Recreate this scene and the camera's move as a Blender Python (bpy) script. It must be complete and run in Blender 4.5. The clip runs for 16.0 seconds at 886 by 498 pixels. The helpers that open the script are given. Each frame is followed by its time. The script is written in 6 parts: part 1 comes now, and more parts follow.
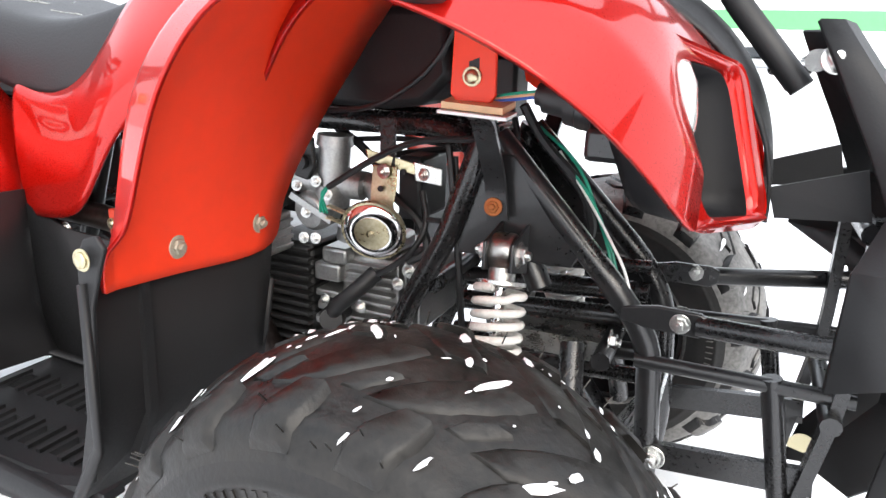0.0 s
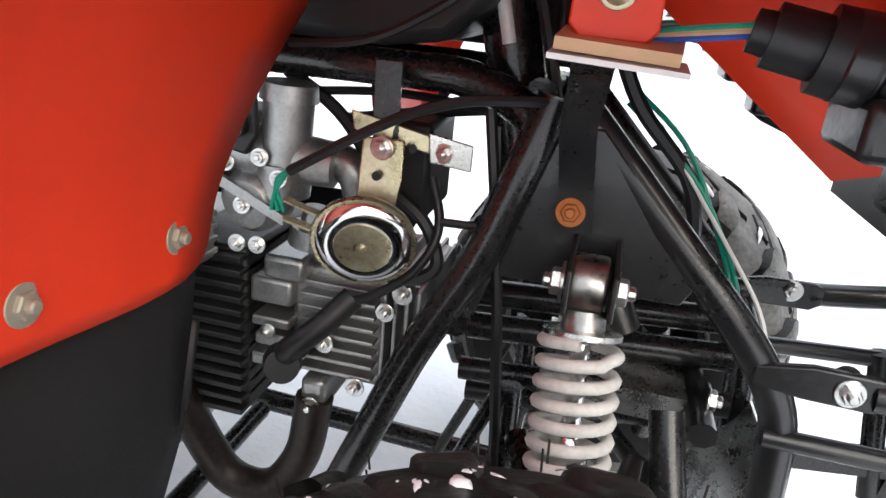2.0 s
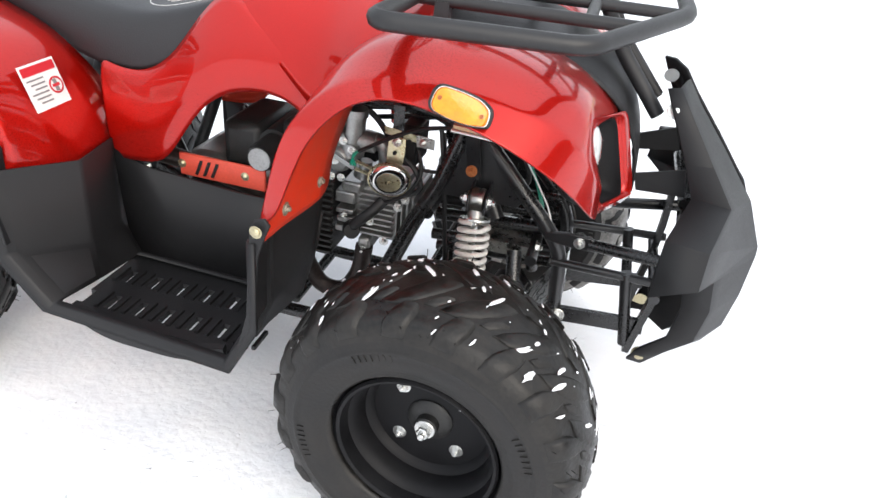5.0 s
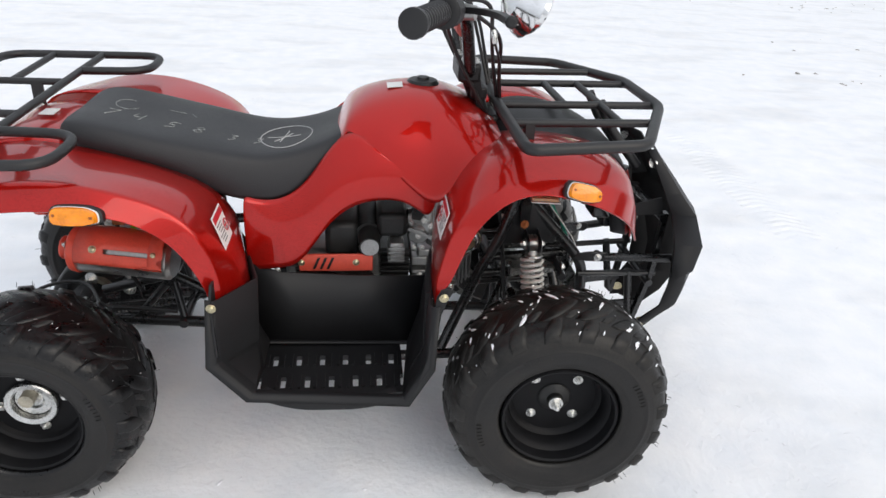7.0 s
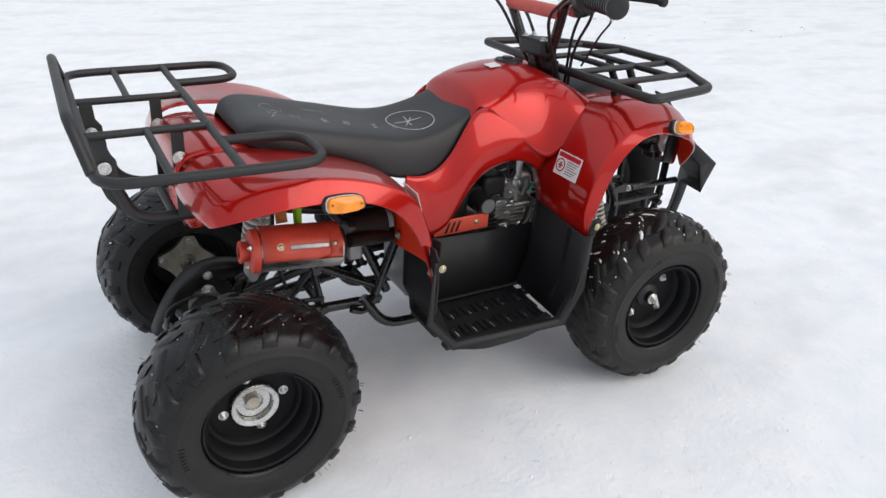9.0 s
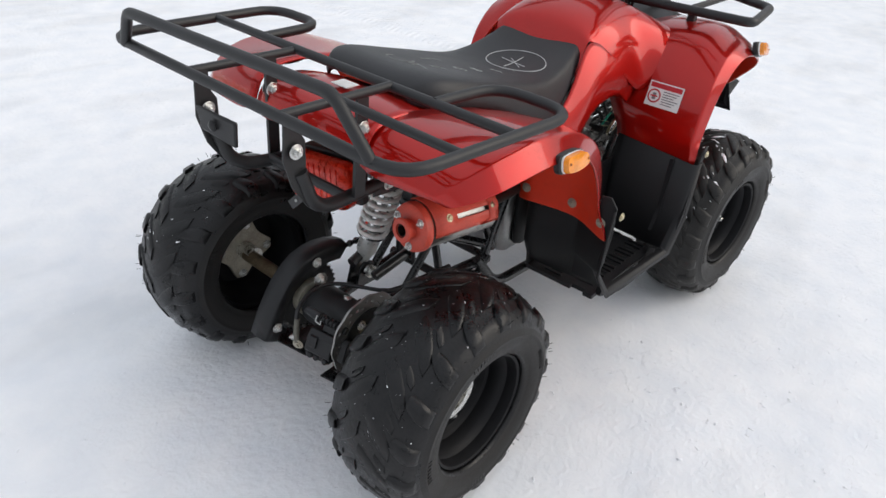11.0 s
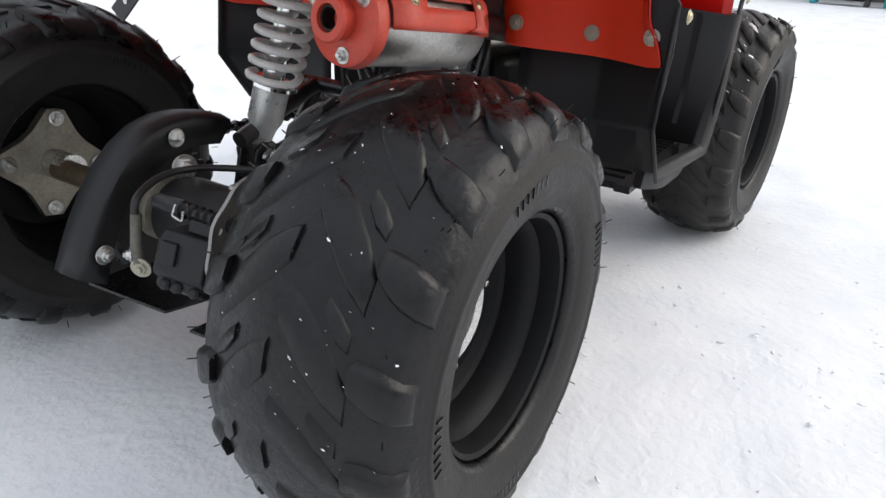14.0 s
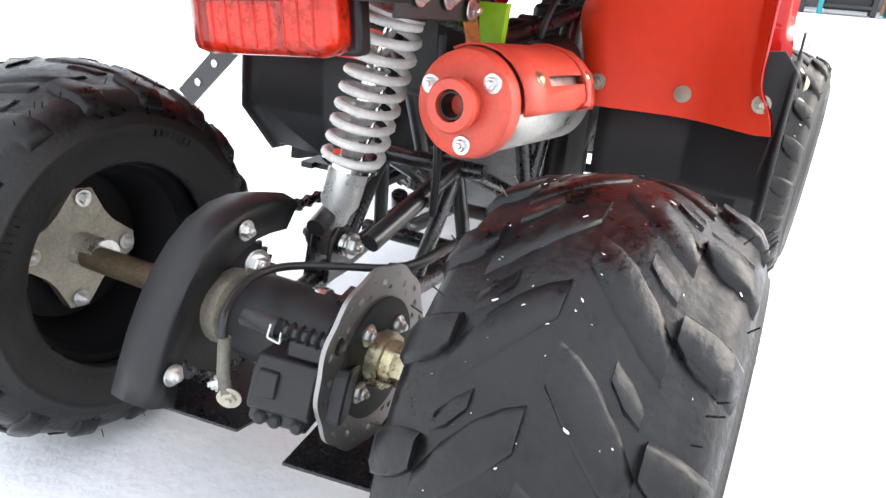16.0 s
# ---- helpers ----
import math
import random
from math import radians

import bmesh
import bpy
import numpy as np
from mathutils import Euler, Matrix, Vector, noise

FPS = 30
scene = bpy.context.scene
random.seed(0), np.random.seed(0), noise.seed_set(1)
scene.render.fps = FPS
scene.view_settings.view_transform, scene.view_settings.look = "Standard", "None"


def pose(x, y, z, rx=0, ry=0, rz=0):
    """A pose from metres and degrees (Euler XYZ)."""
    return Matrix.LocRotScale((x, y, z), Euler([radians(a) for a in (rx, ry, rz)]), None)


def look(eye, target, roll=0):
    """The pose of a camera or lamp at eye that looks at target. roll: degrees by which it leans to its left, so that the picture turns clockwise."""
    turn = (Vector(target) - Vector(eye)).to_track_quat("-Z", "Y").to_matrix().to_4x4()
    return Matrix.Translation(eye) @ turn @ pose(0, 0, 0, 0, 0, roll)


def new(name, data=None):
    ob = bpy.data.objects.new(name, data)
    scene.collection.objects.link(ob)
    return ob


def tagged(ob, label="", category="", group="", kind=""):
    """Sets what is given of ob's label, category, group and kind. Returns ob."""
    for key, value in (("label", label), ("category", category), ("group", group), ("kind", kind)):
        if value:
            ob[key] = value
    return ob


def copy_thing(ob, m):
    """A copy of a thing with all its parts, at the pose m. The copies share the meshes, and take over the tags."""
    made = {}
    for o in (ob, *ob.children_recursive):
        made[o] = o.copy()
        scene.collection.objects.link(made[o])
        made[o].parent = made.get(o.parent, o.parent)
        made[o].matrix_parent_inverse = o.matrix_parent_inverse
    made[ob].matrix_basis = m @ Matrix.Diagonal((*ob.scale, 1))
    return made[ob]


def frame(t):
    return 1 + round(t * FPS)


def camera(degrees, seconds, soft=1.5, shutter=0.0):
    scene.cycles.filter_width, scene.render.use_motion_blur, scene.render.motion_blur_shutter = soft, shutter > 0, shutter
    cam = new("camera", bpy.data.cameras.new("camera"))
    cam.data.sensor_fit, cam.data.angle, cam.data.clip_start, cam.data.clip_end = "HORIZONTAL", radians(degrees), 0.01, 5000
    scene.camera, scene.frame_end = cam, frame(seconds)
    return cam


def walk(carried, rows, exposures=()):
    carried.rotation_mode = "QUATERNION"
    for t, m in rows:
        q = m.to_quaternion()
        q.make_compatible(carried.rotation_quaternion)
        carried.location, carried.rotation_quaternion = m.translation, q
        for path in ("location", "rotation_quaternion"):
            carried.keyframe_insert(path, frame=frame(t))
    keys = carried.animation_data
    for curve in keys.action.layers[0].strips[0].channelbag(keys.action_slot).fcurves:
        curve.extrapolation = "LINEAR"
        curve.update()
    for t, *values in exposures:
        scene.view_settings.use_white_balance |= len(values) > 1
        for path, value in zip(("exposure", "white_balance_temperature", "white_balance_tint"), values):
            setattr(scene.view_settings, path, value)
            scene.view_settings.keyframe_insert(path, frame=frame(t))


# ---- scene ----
cam = camera(66.6, 16.0)
PATH = [
    (0, (1.078, -0.624, 0.561), (0.313, 1.136, 0.001), 2.2),
    (0.5, (0.983, -0.522, 0.544), (0.449, 1.298, -0.091), 4.2),
    (1, (0.924, -0.464, 0.544), (0.509, 1.365, -0.151), 5.7),
    (1.5, (0.898, -0.441, 0.538), (0.501, 1.383, -0.18), 5.9),
    (2, (0.898, -0.443, 0.536), (0.503, 1.391, -0.157), 5.8),
    (2.5, (0.899, -0.453, 0.537), (0.493, 1.389, -0.128), 6.0),
    (3, (0.903, -0.47, 0.548), (0.487, 1.376, -0.102), 6.1),
    (3.5, (0.934, -0.511, 0.581), (0.539, 1.257, -0.266), 8.0),
    (4, (1.0, -0.626, 0.671), (0.553, 1.045, -0.334), 8.8),
    (4.2, (1.047, -0.684, 0.701), (0.583, 0.96, -0.339), 9.9),
    (6.3, (0.821, -1.161, 0.953), (0.797, 0.58, -0.03), 1.1),
    (6.5, (0.755, -1.167, 0.968), (0.785, 0.575, -0.014), 2.7),
    (7, (0.565, -1.253, 0.995), (0.813, 0.503, 0.071), 3.6),
    (7.5, (0.339, -1.324, 1.005), (0.756, 0.417, 0.113), 2.8),
    (8, (0.147, -1.278, 0.995), (0.76, 0.402, 0.1), 1.3),
    (8.5, (-0.043, -1.248, 0.983), (0.721, 0.354, 0.061), 3.9),
    (8.7, (-0.114, -1.255, 0.987), (0.718, 0.318, 0.074), 3.7),
    (10.8, (-0.623, -0.799, 0.959), (0.679, 0.313, -0.074), 4.7),
    (11, (-0.645, -0.749, 0.944), (0.684, 0.319, -0.1), 4.8),
    (11.5, (-0.628, -0.62, 0.866), (0.728, 0.32, -0.264), 5.6),
    (12, (-0.527, -0.516, 0.736), (0.83, 0.293, -0.49), 7.6),
    (12.5, (-0.443, -0.491, 0.584), (1.036, 0.341, -0.473), 7.8),
    (13, (-0.401, -0.501, 0.46), (1.168, 0.353, -0.439), 6.3),
    (13.5, (-0.404, -0.51, 0.441), (1.185, 0.381, -0.383), 4.7),
    (14, (-0.427, -0.514, 0.456), (1.155, 0.414, -0.344), 3.9),
    (14.5, (-0.458, -0.489, 0.479), (1.111, 0.509, -0.256), 3.9),
    (15, (-0.459, -0.449, 0.499), (1.138, 0.55, -0.173), 3.9),
    (15.5, (-0.432, -0.386, 0.508), (1.235, 0.488, -0.168), 7.9),
    (16, (-0.411, -0.33, 0.498), (1.246, 0.469, -0.286), 4.1),
]
walk(cam, [(t, look(eye, target, roll)) for t, eye, target, roll in PATH],
     [(0, 1.65), (0.5, 1.7), (1, 1.62), (1.7, 1.25), (3, 1.08), (4.2, 1.45), (6.3, 0.2), (7, 0.22), (8.5, 0.16), (11, 0.12), (12, 0.2), (13.5, 0.34), (14.5, 0.68), (15.5, 1.55), (16, 1.8)])

# ---- light ----
world = bpy.data.worlds.new("winter_sky")
scene.world = world
world.use_nodes = True
wn = world.node_tree.nodes
sky = wn.new("ShaderNodeTexSky")
sky.sky_type, sky.sun_disc = "NISHITA", False
SUN_EL, SUN_AZ = radians(32), radians(-62)  # height, and turn from +y towards +x is negative
sky.sun_elevation, sky.sun_rotation = SUN_EL, radians(128)
sky.air_density, sky.dust_density, sky.ozone_density = 1.0, 4.0, 1.0
wash = wn.new("ShaderNodeMixRGB")
wash.inputs[0].default_value = 0.75
wash.inputs[2].default_value = (9.0, 9.4, 10.0, 1)
world.node_tree.links.new(sky.outputs[0], wash.inputs[1])
# an overcast sky is brighter overhead than at the horizon
sky_way = wn.new("ShaderNodeTexCoord")
sky_up = wn.new("ShaderNodeSeparateXYZ")
world.node_tree.links.new(sky_way.outputs["Generated"], sky_up.inputs[0])
dome = wn.new("ShaderNodeMapRange")
dome.inputs["From Min"].default_value, dome.inputs["From Max"].default_value = 0.0, 1.0
dome.inputs["To Min"].default_value, dome.inputs["To Max"].default_value = 0.65, 1.22
world.node_tree.links.new(sky_up.outputs[2], dome.inputs["Value"])
shade = wn.new("ShaderNodeMixRGB")
shade.blend_type = "MULTIPLY"
shade.inputs[0].default_value = 1.0
world.node_tree.links.new(wash.outputs[0], shade.inputs[1])
world.node_tree.links.new(dome.outputs[0], shade.inputs[2])
world.node_tree.links.new(shade.outputs[0], wn["Background"].inputs[0])
wn["Background"].inputs[1].default_value = 0.10
sun_data = bpy.data.lights.new("sun", "SUN")
sun_data.energy, sun_data.angle, sun_data.color = 1.1, radians(50), (1.0, 0.94, 0.86)
sun = new("sun", sun_data)
sun.matrix_world = look((3.2, -5.0, 3.7), (0, 0, 0))


# ---- materials ----
def material(name, colour, rough=0.5, metal=0.0, coat=0.0, spec=0.5, vary=0.15, scale=6.0, fine=120.0, bump=0.1, rvary=0.12, tint=None, dist=0.002):
    """A surface with a coarse and a fine change of colour, gloss and relief."""
    m = bpy.data.materials.new(name)
    m.use_nodes = True
    n, l = m.node_tree.nodes, m.node_tree.links
    b = n["Principled BSDF"]
    b.inputs["Metallic"].default_value = metal
    b.inputs["Coat Weight"].default_value = coat
    b.inputs["Coat Roughness"].default_value = 0.035
    b.inputs["Specular IOR Level"].default_value = spec
    co = n.new("ShaderNodeTexCoord")
    big = n.new("ShaderNodeTexNoise")
    big.inputs["Scale"].default_value, big.inputs["Detail"].default_value = scale, 5
    small = n.new("ShaderNodeTexNoise")
    small.inputs["Scale"].default_value, small.inputs["Detail"].default_value = fine, 3
    for t in (big, small):
        l.new(co.outputs["Object"], t.inputs["Vector"])
    add = n.new("ShaderNodeMath")
    add.operation = "MULTIPLY_ADD"
    add.inputs[1].default_value = 0.6
    l.new(big.outputs[0], add.inputs[0])
    half = n.new("ShaderNodeMath")
    half.operation = "MULTIPLY"
    half.inputs[1].default_value = 0.4
    l.new(small.outputs[0], half.inputs[0])
    l.new(half.outputs[0], add.inputs[2])
    ramp = n.new("ShaderNodeValToRGB")
    lo = [max(0.0, c * (1 - vary * 1.6)) for c in colour]
    hi = tint or [min(1.0, c * (1 + vary * 1.6)) for c in colour]
    ramp.color_ramp.elements[0].position, ramp.color_ramp.elements[0].color = 0.3, (*lo, 1)
    ramp.color_ramp.elements[1].position, ramp.color_ramp.elements[1].color = 0.7, (*hi, 1)
    l.new(add.outputs[0], ramp.inputs[0])
    l.new(ramp.outputs[0], b.inputs["Base Color"])
    rr = n.new("ShaderNodeMapRange")
    rr.inputs["From Min"].default_value, rr.inputs["From Max"].default_value = 0.3, 0.7
    rr.inputs["To Min"].default_value, rr.inputs["To Max"].default_value = max(0.02, rough - rvary), min(1, rough + rvary)
    l.new(add.outputs[0], rr.inputs["Value"])
    l.new(rr.outputs[0], b.inputs["Roughness"])
    if bump:
        bp = n.new("ShaderNodeBump")
        bp.inputs["Strength"].default_value, bp.inputs["Distance"].default_value = bump, dist
        l.new(small.outputs[0], bp.inputs["Height"])
        l.new(bp.outputs[0], b.inputs["Normal"])
    return m


RED = material("red_paint", (0.42, 0.0065, 0.0035), 0.3, metal=0.5, coat=0.8, spec=0.1, vary=0.1, scale=3, fine=900, bump=0.015, rvary=0.05)
ORANGE = material("unpainted_red_plastic", (0.75, 0.039, 0.008), 0.5, vary=0.07, scale=4, fine=60, bump=0.03)
BLACK = material("black_plastic", (0.010, 0.010, 0.011), 0.46, spec=0.4, vary=0.25, scale=8, fine=700, bump=0.25, dist=0.0006)
MATT = material("matt_black_plastic", (0.0095, 0.0095, 0.0105), 0.56, spec=0.38, vary=0.25, scale=7, fine=500, bump=0.2, dist=0.0006)
TUBE = material("black_tube_enamel", (0.012, 0.012, 0.013), 0.3, vary=0.3, scale=9, fine=300, bump=0.05, coat=0.2)
RACKP = material("textured_black_enamel", (0.013, 0.013, 0.014), 0.5, vary=0.25, scale=9, fine=900, bump=0.3, dist=0.0005)
RUBBER = material("tyre_rubber", (0.0042, 0.0044, 0.0060), 0.36, spec=0.34, vary=0.5, scale=26, fine=170, bump=0.3, rvary=0.2, tint=(0.012, 0.0115, 0.0122))
# the front tyre's rubber, a lighter tone than the rear
RUBBER_FRONT = material("front_tyre_rubber", (0.011, 0.0108, 0.0105), 0.46, spec=0.32, vary=0.5, scale=26, fine=170, bump=0.3, rvary=0.2, tint=(0.024, 0.022, 0.020))
DUSTY = material("dusty_sidewall", (0.007, 0.007, 0.0072), 0.55, spec=0.35, vary=0.3, scale=22, fine=220, bump=0.2, tint=(0.018, 0.0165, 0.0155))
# left front tyre: rubber painted pale grey to stand for sky light on it
RUBBER_LIT = material("sky_lit_tyre_rubber", (0.085, 0.084, 0.080), 0.6, spec=0.35, vary=0.3, scale=20, fine=200, bump=0.25, tint=(0.26, 0.255, 0.245))
VINYL = material("seat_vinyl", (0.015, 0.015, 0.017), 0.52, vary=0.2, scale=7, fine=420, bump=0.35, dist=0.0008)
RUBBERP = material("hose_rubber", (0.009, 0.009, 0.010), 0.48, vary=0.2, scale=20, fine=300, bump=0.05)
ZINC = material("zinc_steel", (0.62, 0.62, 0.6), 0.28, metal=1.0, vary=0.15, scale=60, fine=500, bump=0.06)
CHROME = material("chrome", (0.8, 0.8, 0.8), 0.14, metal=1.0, vary=0.05, scale=20, fine=200, bump=0.02, rvary=0.04)
GOLD = material("yellow_zinc", (0.62, 0.5, 0.25), 0.3, metal=0.9, vary=0.3, scale=40, fine=300, bump=0.05, tint=(0.66, 0.62, 0.45))
STUB = material("dull_axle_steel", (0.16, 0.12, 0.075), 0.45, metal=0.5, vary=0.35, scale=50, fine=300, bump=0.15)
PADRED = material("faded_red_foam", (0.55, 0.10, 0.08), 0.6, vary=0.15, scale=30, fine=200, bump=0.2)
RUST = material("rusty_bolt", (0.38, 0.13, 0.04), 0.55, metal=0.6, vary=0.4, scale=150, fine=600, bump=0.2)
ALU = material("cast_aluminium", (0.34, 0.34, 0.335), 0.40, metal=0.85, vary=0.2, scale=25, fine=350, bump=0.2, dist=0.001)
DARKALU = material("black_cylinder_paint", (0.02, 0.02, 0.02), 0.5, metal=0.2, vary=0.3, scale=30, fine=300, bump=0.2)
STEEL = material("brushed_steel", (0.42, 0.41, 0.39), 0.36, metal=1.0, vary=0.2, scale=30, fine=300, bump=0.08)
SPRING = material("white_spring_paint", (0.66, 0.65, 0.62), 0.38, vary=0.12, scale=50, fine=300, bump=0.05)
MUFFLER = material("red_heat_paint", (0.6, 0.075, 0.045), 0.45, vary=0.12, scale=25, fine=260, bump=0.1)
EXHAUST = material("dark_exhaust_pipe", (0.03, 0.022, 0.02), 0.45, metal=0.5, vary=0.4, scale=25, fine=200, bump=0.1)
AMBER = material("amber_lens", (0.85, 0.26, 0.01), 0.15, coat=0.5, vary=0.15, scale=60, fine=260, bump=0.3)
RIMBLACK = material("black_rim_paint", (0.006, 0.006, 0.007), 0.55, spec=0.2, vary=0.3, scale=20, fine=200, bump=0.06)
REDLENS = material("red_lens", (0.9, 0.05, 0.02), 0.08, coat=0.3, vary=0.1, scale=40, fine=180, bump=0.05, rvary=0.03)
REDLENS.node_tree.nodes["Principled BSDF"].inputs["Transmission Weight"].default_value = 0.8
REDLENS.node_tree.nodes["Principled BSDF"].inputs["IOR"].default_value = 1.35
REFLECT = material("lamp_reflector", (0.85, 0.62, 0.55), 0.3, metal=0.4, vary=0.2, scale=90, fine=300, bump=0.4)
SILVER = material("silver_cast_alloy", (0.62, 0.62, 0.60), 0.33, metal=0.55, vary=0.12, scale=60, fine=400, bump=0.1)
DISC = material("ground_disc_steel", (0.30, 0.29, 0.28), 0.48, metal=0.9, vary=0.06, scale=30, fine=900, bump=0.0, rvary=0.05)
LENS = material("clear_lens", (0.55, 0.56, 0.55), 0.1, metal=0.3, coat=1.0, vary=0.2, scale=30, fine=100, bump=0.2)
WHITE = material("white_sticker", (0.75, 0.75, 0.73), 0.4, vary=0.05, scale=30, fine=200, bump=0.0)
CHALK_FAINT = material("rubbed_chalk", (0.27, 0.28, 0.27), 0.9, vary=0.6, scale=160, fine=700, bump=0.1)
CHALK = material("chalk_marks", (0.42, 0.42, 0.42), 0.9, vary=0.3, scale=200, fine=900, bump=0.2)
REDINK = material("red_print", (0.5, 0.02, 0.03), 0.4, vary=0.08)
GREYINK = material("grey_print", (0.2, 0.2, 0.2), 0.5, vary=0.1)
GREEN = material("green_wire", (0.01, 0.28, 0.18), 0.4, vary=0.1)
LIME = material("lime_plastic", (0.22, 0.5, 0.01), 0.4, vary=0.1)
BLUE = material("blue_wire", (0.03, 0.1, 0.4), 0.4, vary=0.1)
TAN = material("tan_wire", (0.55, 0.36, 0.2), 0.5, vary=0.1)
SNOWBIT = material("packed_snow", (0.86, 0.87, 0.9), 0.6, vary=0.05, scale=60, fine=300, bump=0.4)
CASTDARK = material("dark_casting", (0.022, 0.022, 0.024), 0.42, metal=0.3, vary=0.3, scale=40, fine=400, bump=0.15)
FITTING = material("weathered_fitting", (0.12, 0.115, 0.095), 0.6, metal=0.3, vary=0.35, scale=60, fine=300, bump=0.2)
GRIME = material("bare_hub_casting", (0.4, 0.37, 0.3), 0.5, metal=0.5, vary=0.25, scale=40, fine=260, bump=0.2)


# ---- building helpers ----
def part(name, bm, mat, parent, label="", smooth=40, solid=0.0, inside=None, sub=0, bevel=0.0):
    """Links a bmesh as one mesh object under a thing or a part."""
    me = bpy.data.meshes.new(name)
    bmesh.ops.recalc_face_normals(bm, faces=bm.faces) if not solid else None
    bm.to_mesh(me)
    bm.free()
    me.materials.append(mat)
    if inside:
        me.materials.append(inside)
    me.polygons.foreach_set("use_smooth", [True] * len(me.polygons))
    if smooth and not sub:
        me.set_sharp_from_angle(angle=radians(smooth))
    ob = new(name, me)
    ob.parent = parent
    if bevel:
        md = ob.modifiers.new("edge", "BEVEL")
        md.width, md.segments, md.limit_method, md.angle_limit = bevel, 2, "ANGLE", radians(35)
    if sub:
        md = ob.modifiers.new("round", "SUBSURF")
        md.levels = md.render_levels = sub
    if solid:
        md = ob.modifiers.new("thickness", "SOLIDIFY")
        md.thickness, md.offset = solid, -1
        if inside:
            md.material_offset = 1
    if label:
        ob["label"] = label
    return ob


def again(name, me, m, parent, label=""):
    """Another object on mesh data that exists already."""
    ob = new(name, me)
    ob.parent = parent
    ob.matrix_basis = m
    if label:
        ob["label"] = label
    return ob


def V(*a):
    return Vector(a)


def rounded(pts, r, n=5, closed=False):
    """A path with its corners rounded."""
    pts = [Vector(p) for p in pts]
    out = []
    count = len(pts)
    for i, p in enumerate(pts):
        if not closed and i in (0, count - 1):
            out.append(p)
            continue
        a, b = pts[i - 1], pts[(i + 1) % count]
        da, db = a - p, b - p
        k = min(r, da.length * 0.48, db.length * 0.48)
        s, e = p + da.normalized() * k, p + db.normalized() * k
        for j in range(n + 1):
            t = j / n
            out.append(s * (1 - t) ** 2 + p * 2 * t * (1 - t) + e * t * t)
    return out


def sweep(bm, pts, r, sides=10, closed=False, caps=True, flat=None, radii=None):
    """A round (or, with flat=(w, h), oblong) section swept along a path."""
    pts = [Vector(p) for p in pts]
    n = len(pts)
    rings = []
    up = None
    for i, p in enumerate(pts):
        a = pts[i - 1] if (i or closed) else pts[i]
        b = pts[(i + 1) % n] if (i < n - 1 or closed) else pts[i]
        t = (b - a).normalized()
        if up is None:
            up = Vector((0, 0, 1)) if abs(t.z) < 0.9 else Vector((0, 1, 0))
        side = t.cross(up).normalized()
        up = side.cross(t).normalized()
        k = radii[i] if radii else r
        ring = []
        if flat:
            for sx, sz in ((-1, -1), (1, -1), (1, 1), (-1, 1)):
                ring.append(bm.verts.new(p + side * (sx * flat[0] / 2) + up * (sz * flat[1] / 2)))
        else:
            for j in range(sides):
                w = 2 * math.pi * j / sides
                ring.append(bm.verts.new(p + side * (math.cos(w) * k) + up * (math.sin(w) * k)))
        rings.append(ring)
    m = len(rings[0])
    last = n if closed else n - 1
    for i in range(last):
        a, b = rings[i], rings[(i + 1) % n]
        for j in range(m):
            bm.faces.new((a[j], a[(j + 1) % m], b[(j + 1) % m], b[j]))
    if caps and not closed:
        bm.faces.new(rings[0][::-1])
        bm.faces.new(rings[-1])
    return bm


def tube(name, pts, r, mat, parent, label="", bend=0.03, sides=10, closed=False, flat=None):
    bm = bmesh.new()
    sweep(bm, rounded(pts, bend, 5, closed) if bend else pts, r, sides, closed, True, flat)
    return part(name, bm, mat, parent, label, 45)


def turned(profile, seg=32, axis="y", caps=True):
    """A body of revolution: profile rows (distance along the axis, radius)."""
    bm = bmesh.new()
    rings = []
    for d, r in profile:
        ring = []
        for j in range(seg):
            w = 2 * math.pi * j / seg
            c, s = math.cos(w) * r, math.sin(w) * r
            ring.append(bm.verts.new({"y": (c, d, s), "x": (d, c, s), "z": (c, s, d)}[axis]))
        rings.append(ring)
    for a, b in zip(rings, rings[1:]):
        for j in range(seg):
            bm.faces.new((a[j], a[(j + 1) % seg], b[(j + 1) % seg], b[j]))
    for ring, (d, r) in ((rings[0], profile[0]), (rings[-1], profile[-1])):
        if caps and r > 1e-6:
            bm.faces.new(ring)
    return bm


def block(bm, lo, hi):
    """An upright box between two corners."""
    vs = [bm.verts.new((x, y, z)) for z in (lo[2], hi[2]) for x, y in ((lo[0], lo[1]), (hi[0], lo[1]), (hi[0], hi[1]), (lo[0], hi[1]))]
    for f in ((0, 3, 2, 1), (4, 5, 6, 7), (0, 1, 5, 4), (1, 2, 6, 5), (2, 3, 7, 6), (3, 0, 4, 7)):
        bm.faces.new([vs[i] for i in f])
    return bm


def slab(name, outline, thick, mat, parent, label="", bevel=0.0):
    """A flat plate: a 3D outline pushed along its normal."""
    bm = bmesh.new()
    f = bm.faces.new([bm.verts.new(p) for p in outline])
    f.normal_update()
    n = f.normal.copy() * thick
    r = bmesh.ops.extrude_face_region(bm, geom=[f])
    bmesh.ops.translate(bm, vec=n, verts=[v for v in r["geom"] if isinstance(v, bmesh.types.BMVert)])
    return part(name, bm, mat, parent, label, 30, bevel=bevel)


def loft(rows, closed=False):
    bm = bmesh.new()
    g = [[bm.verts.new(p) for p in row] for row in rows]
    for a, b in zip(g, g[1:]):
        m = len(a)
        for j in range(m if closed else m - 1):
            bm.faces.new((a[j], a[(j + 1) % m], b[(j + 1) % m], b[j]))
    return bm


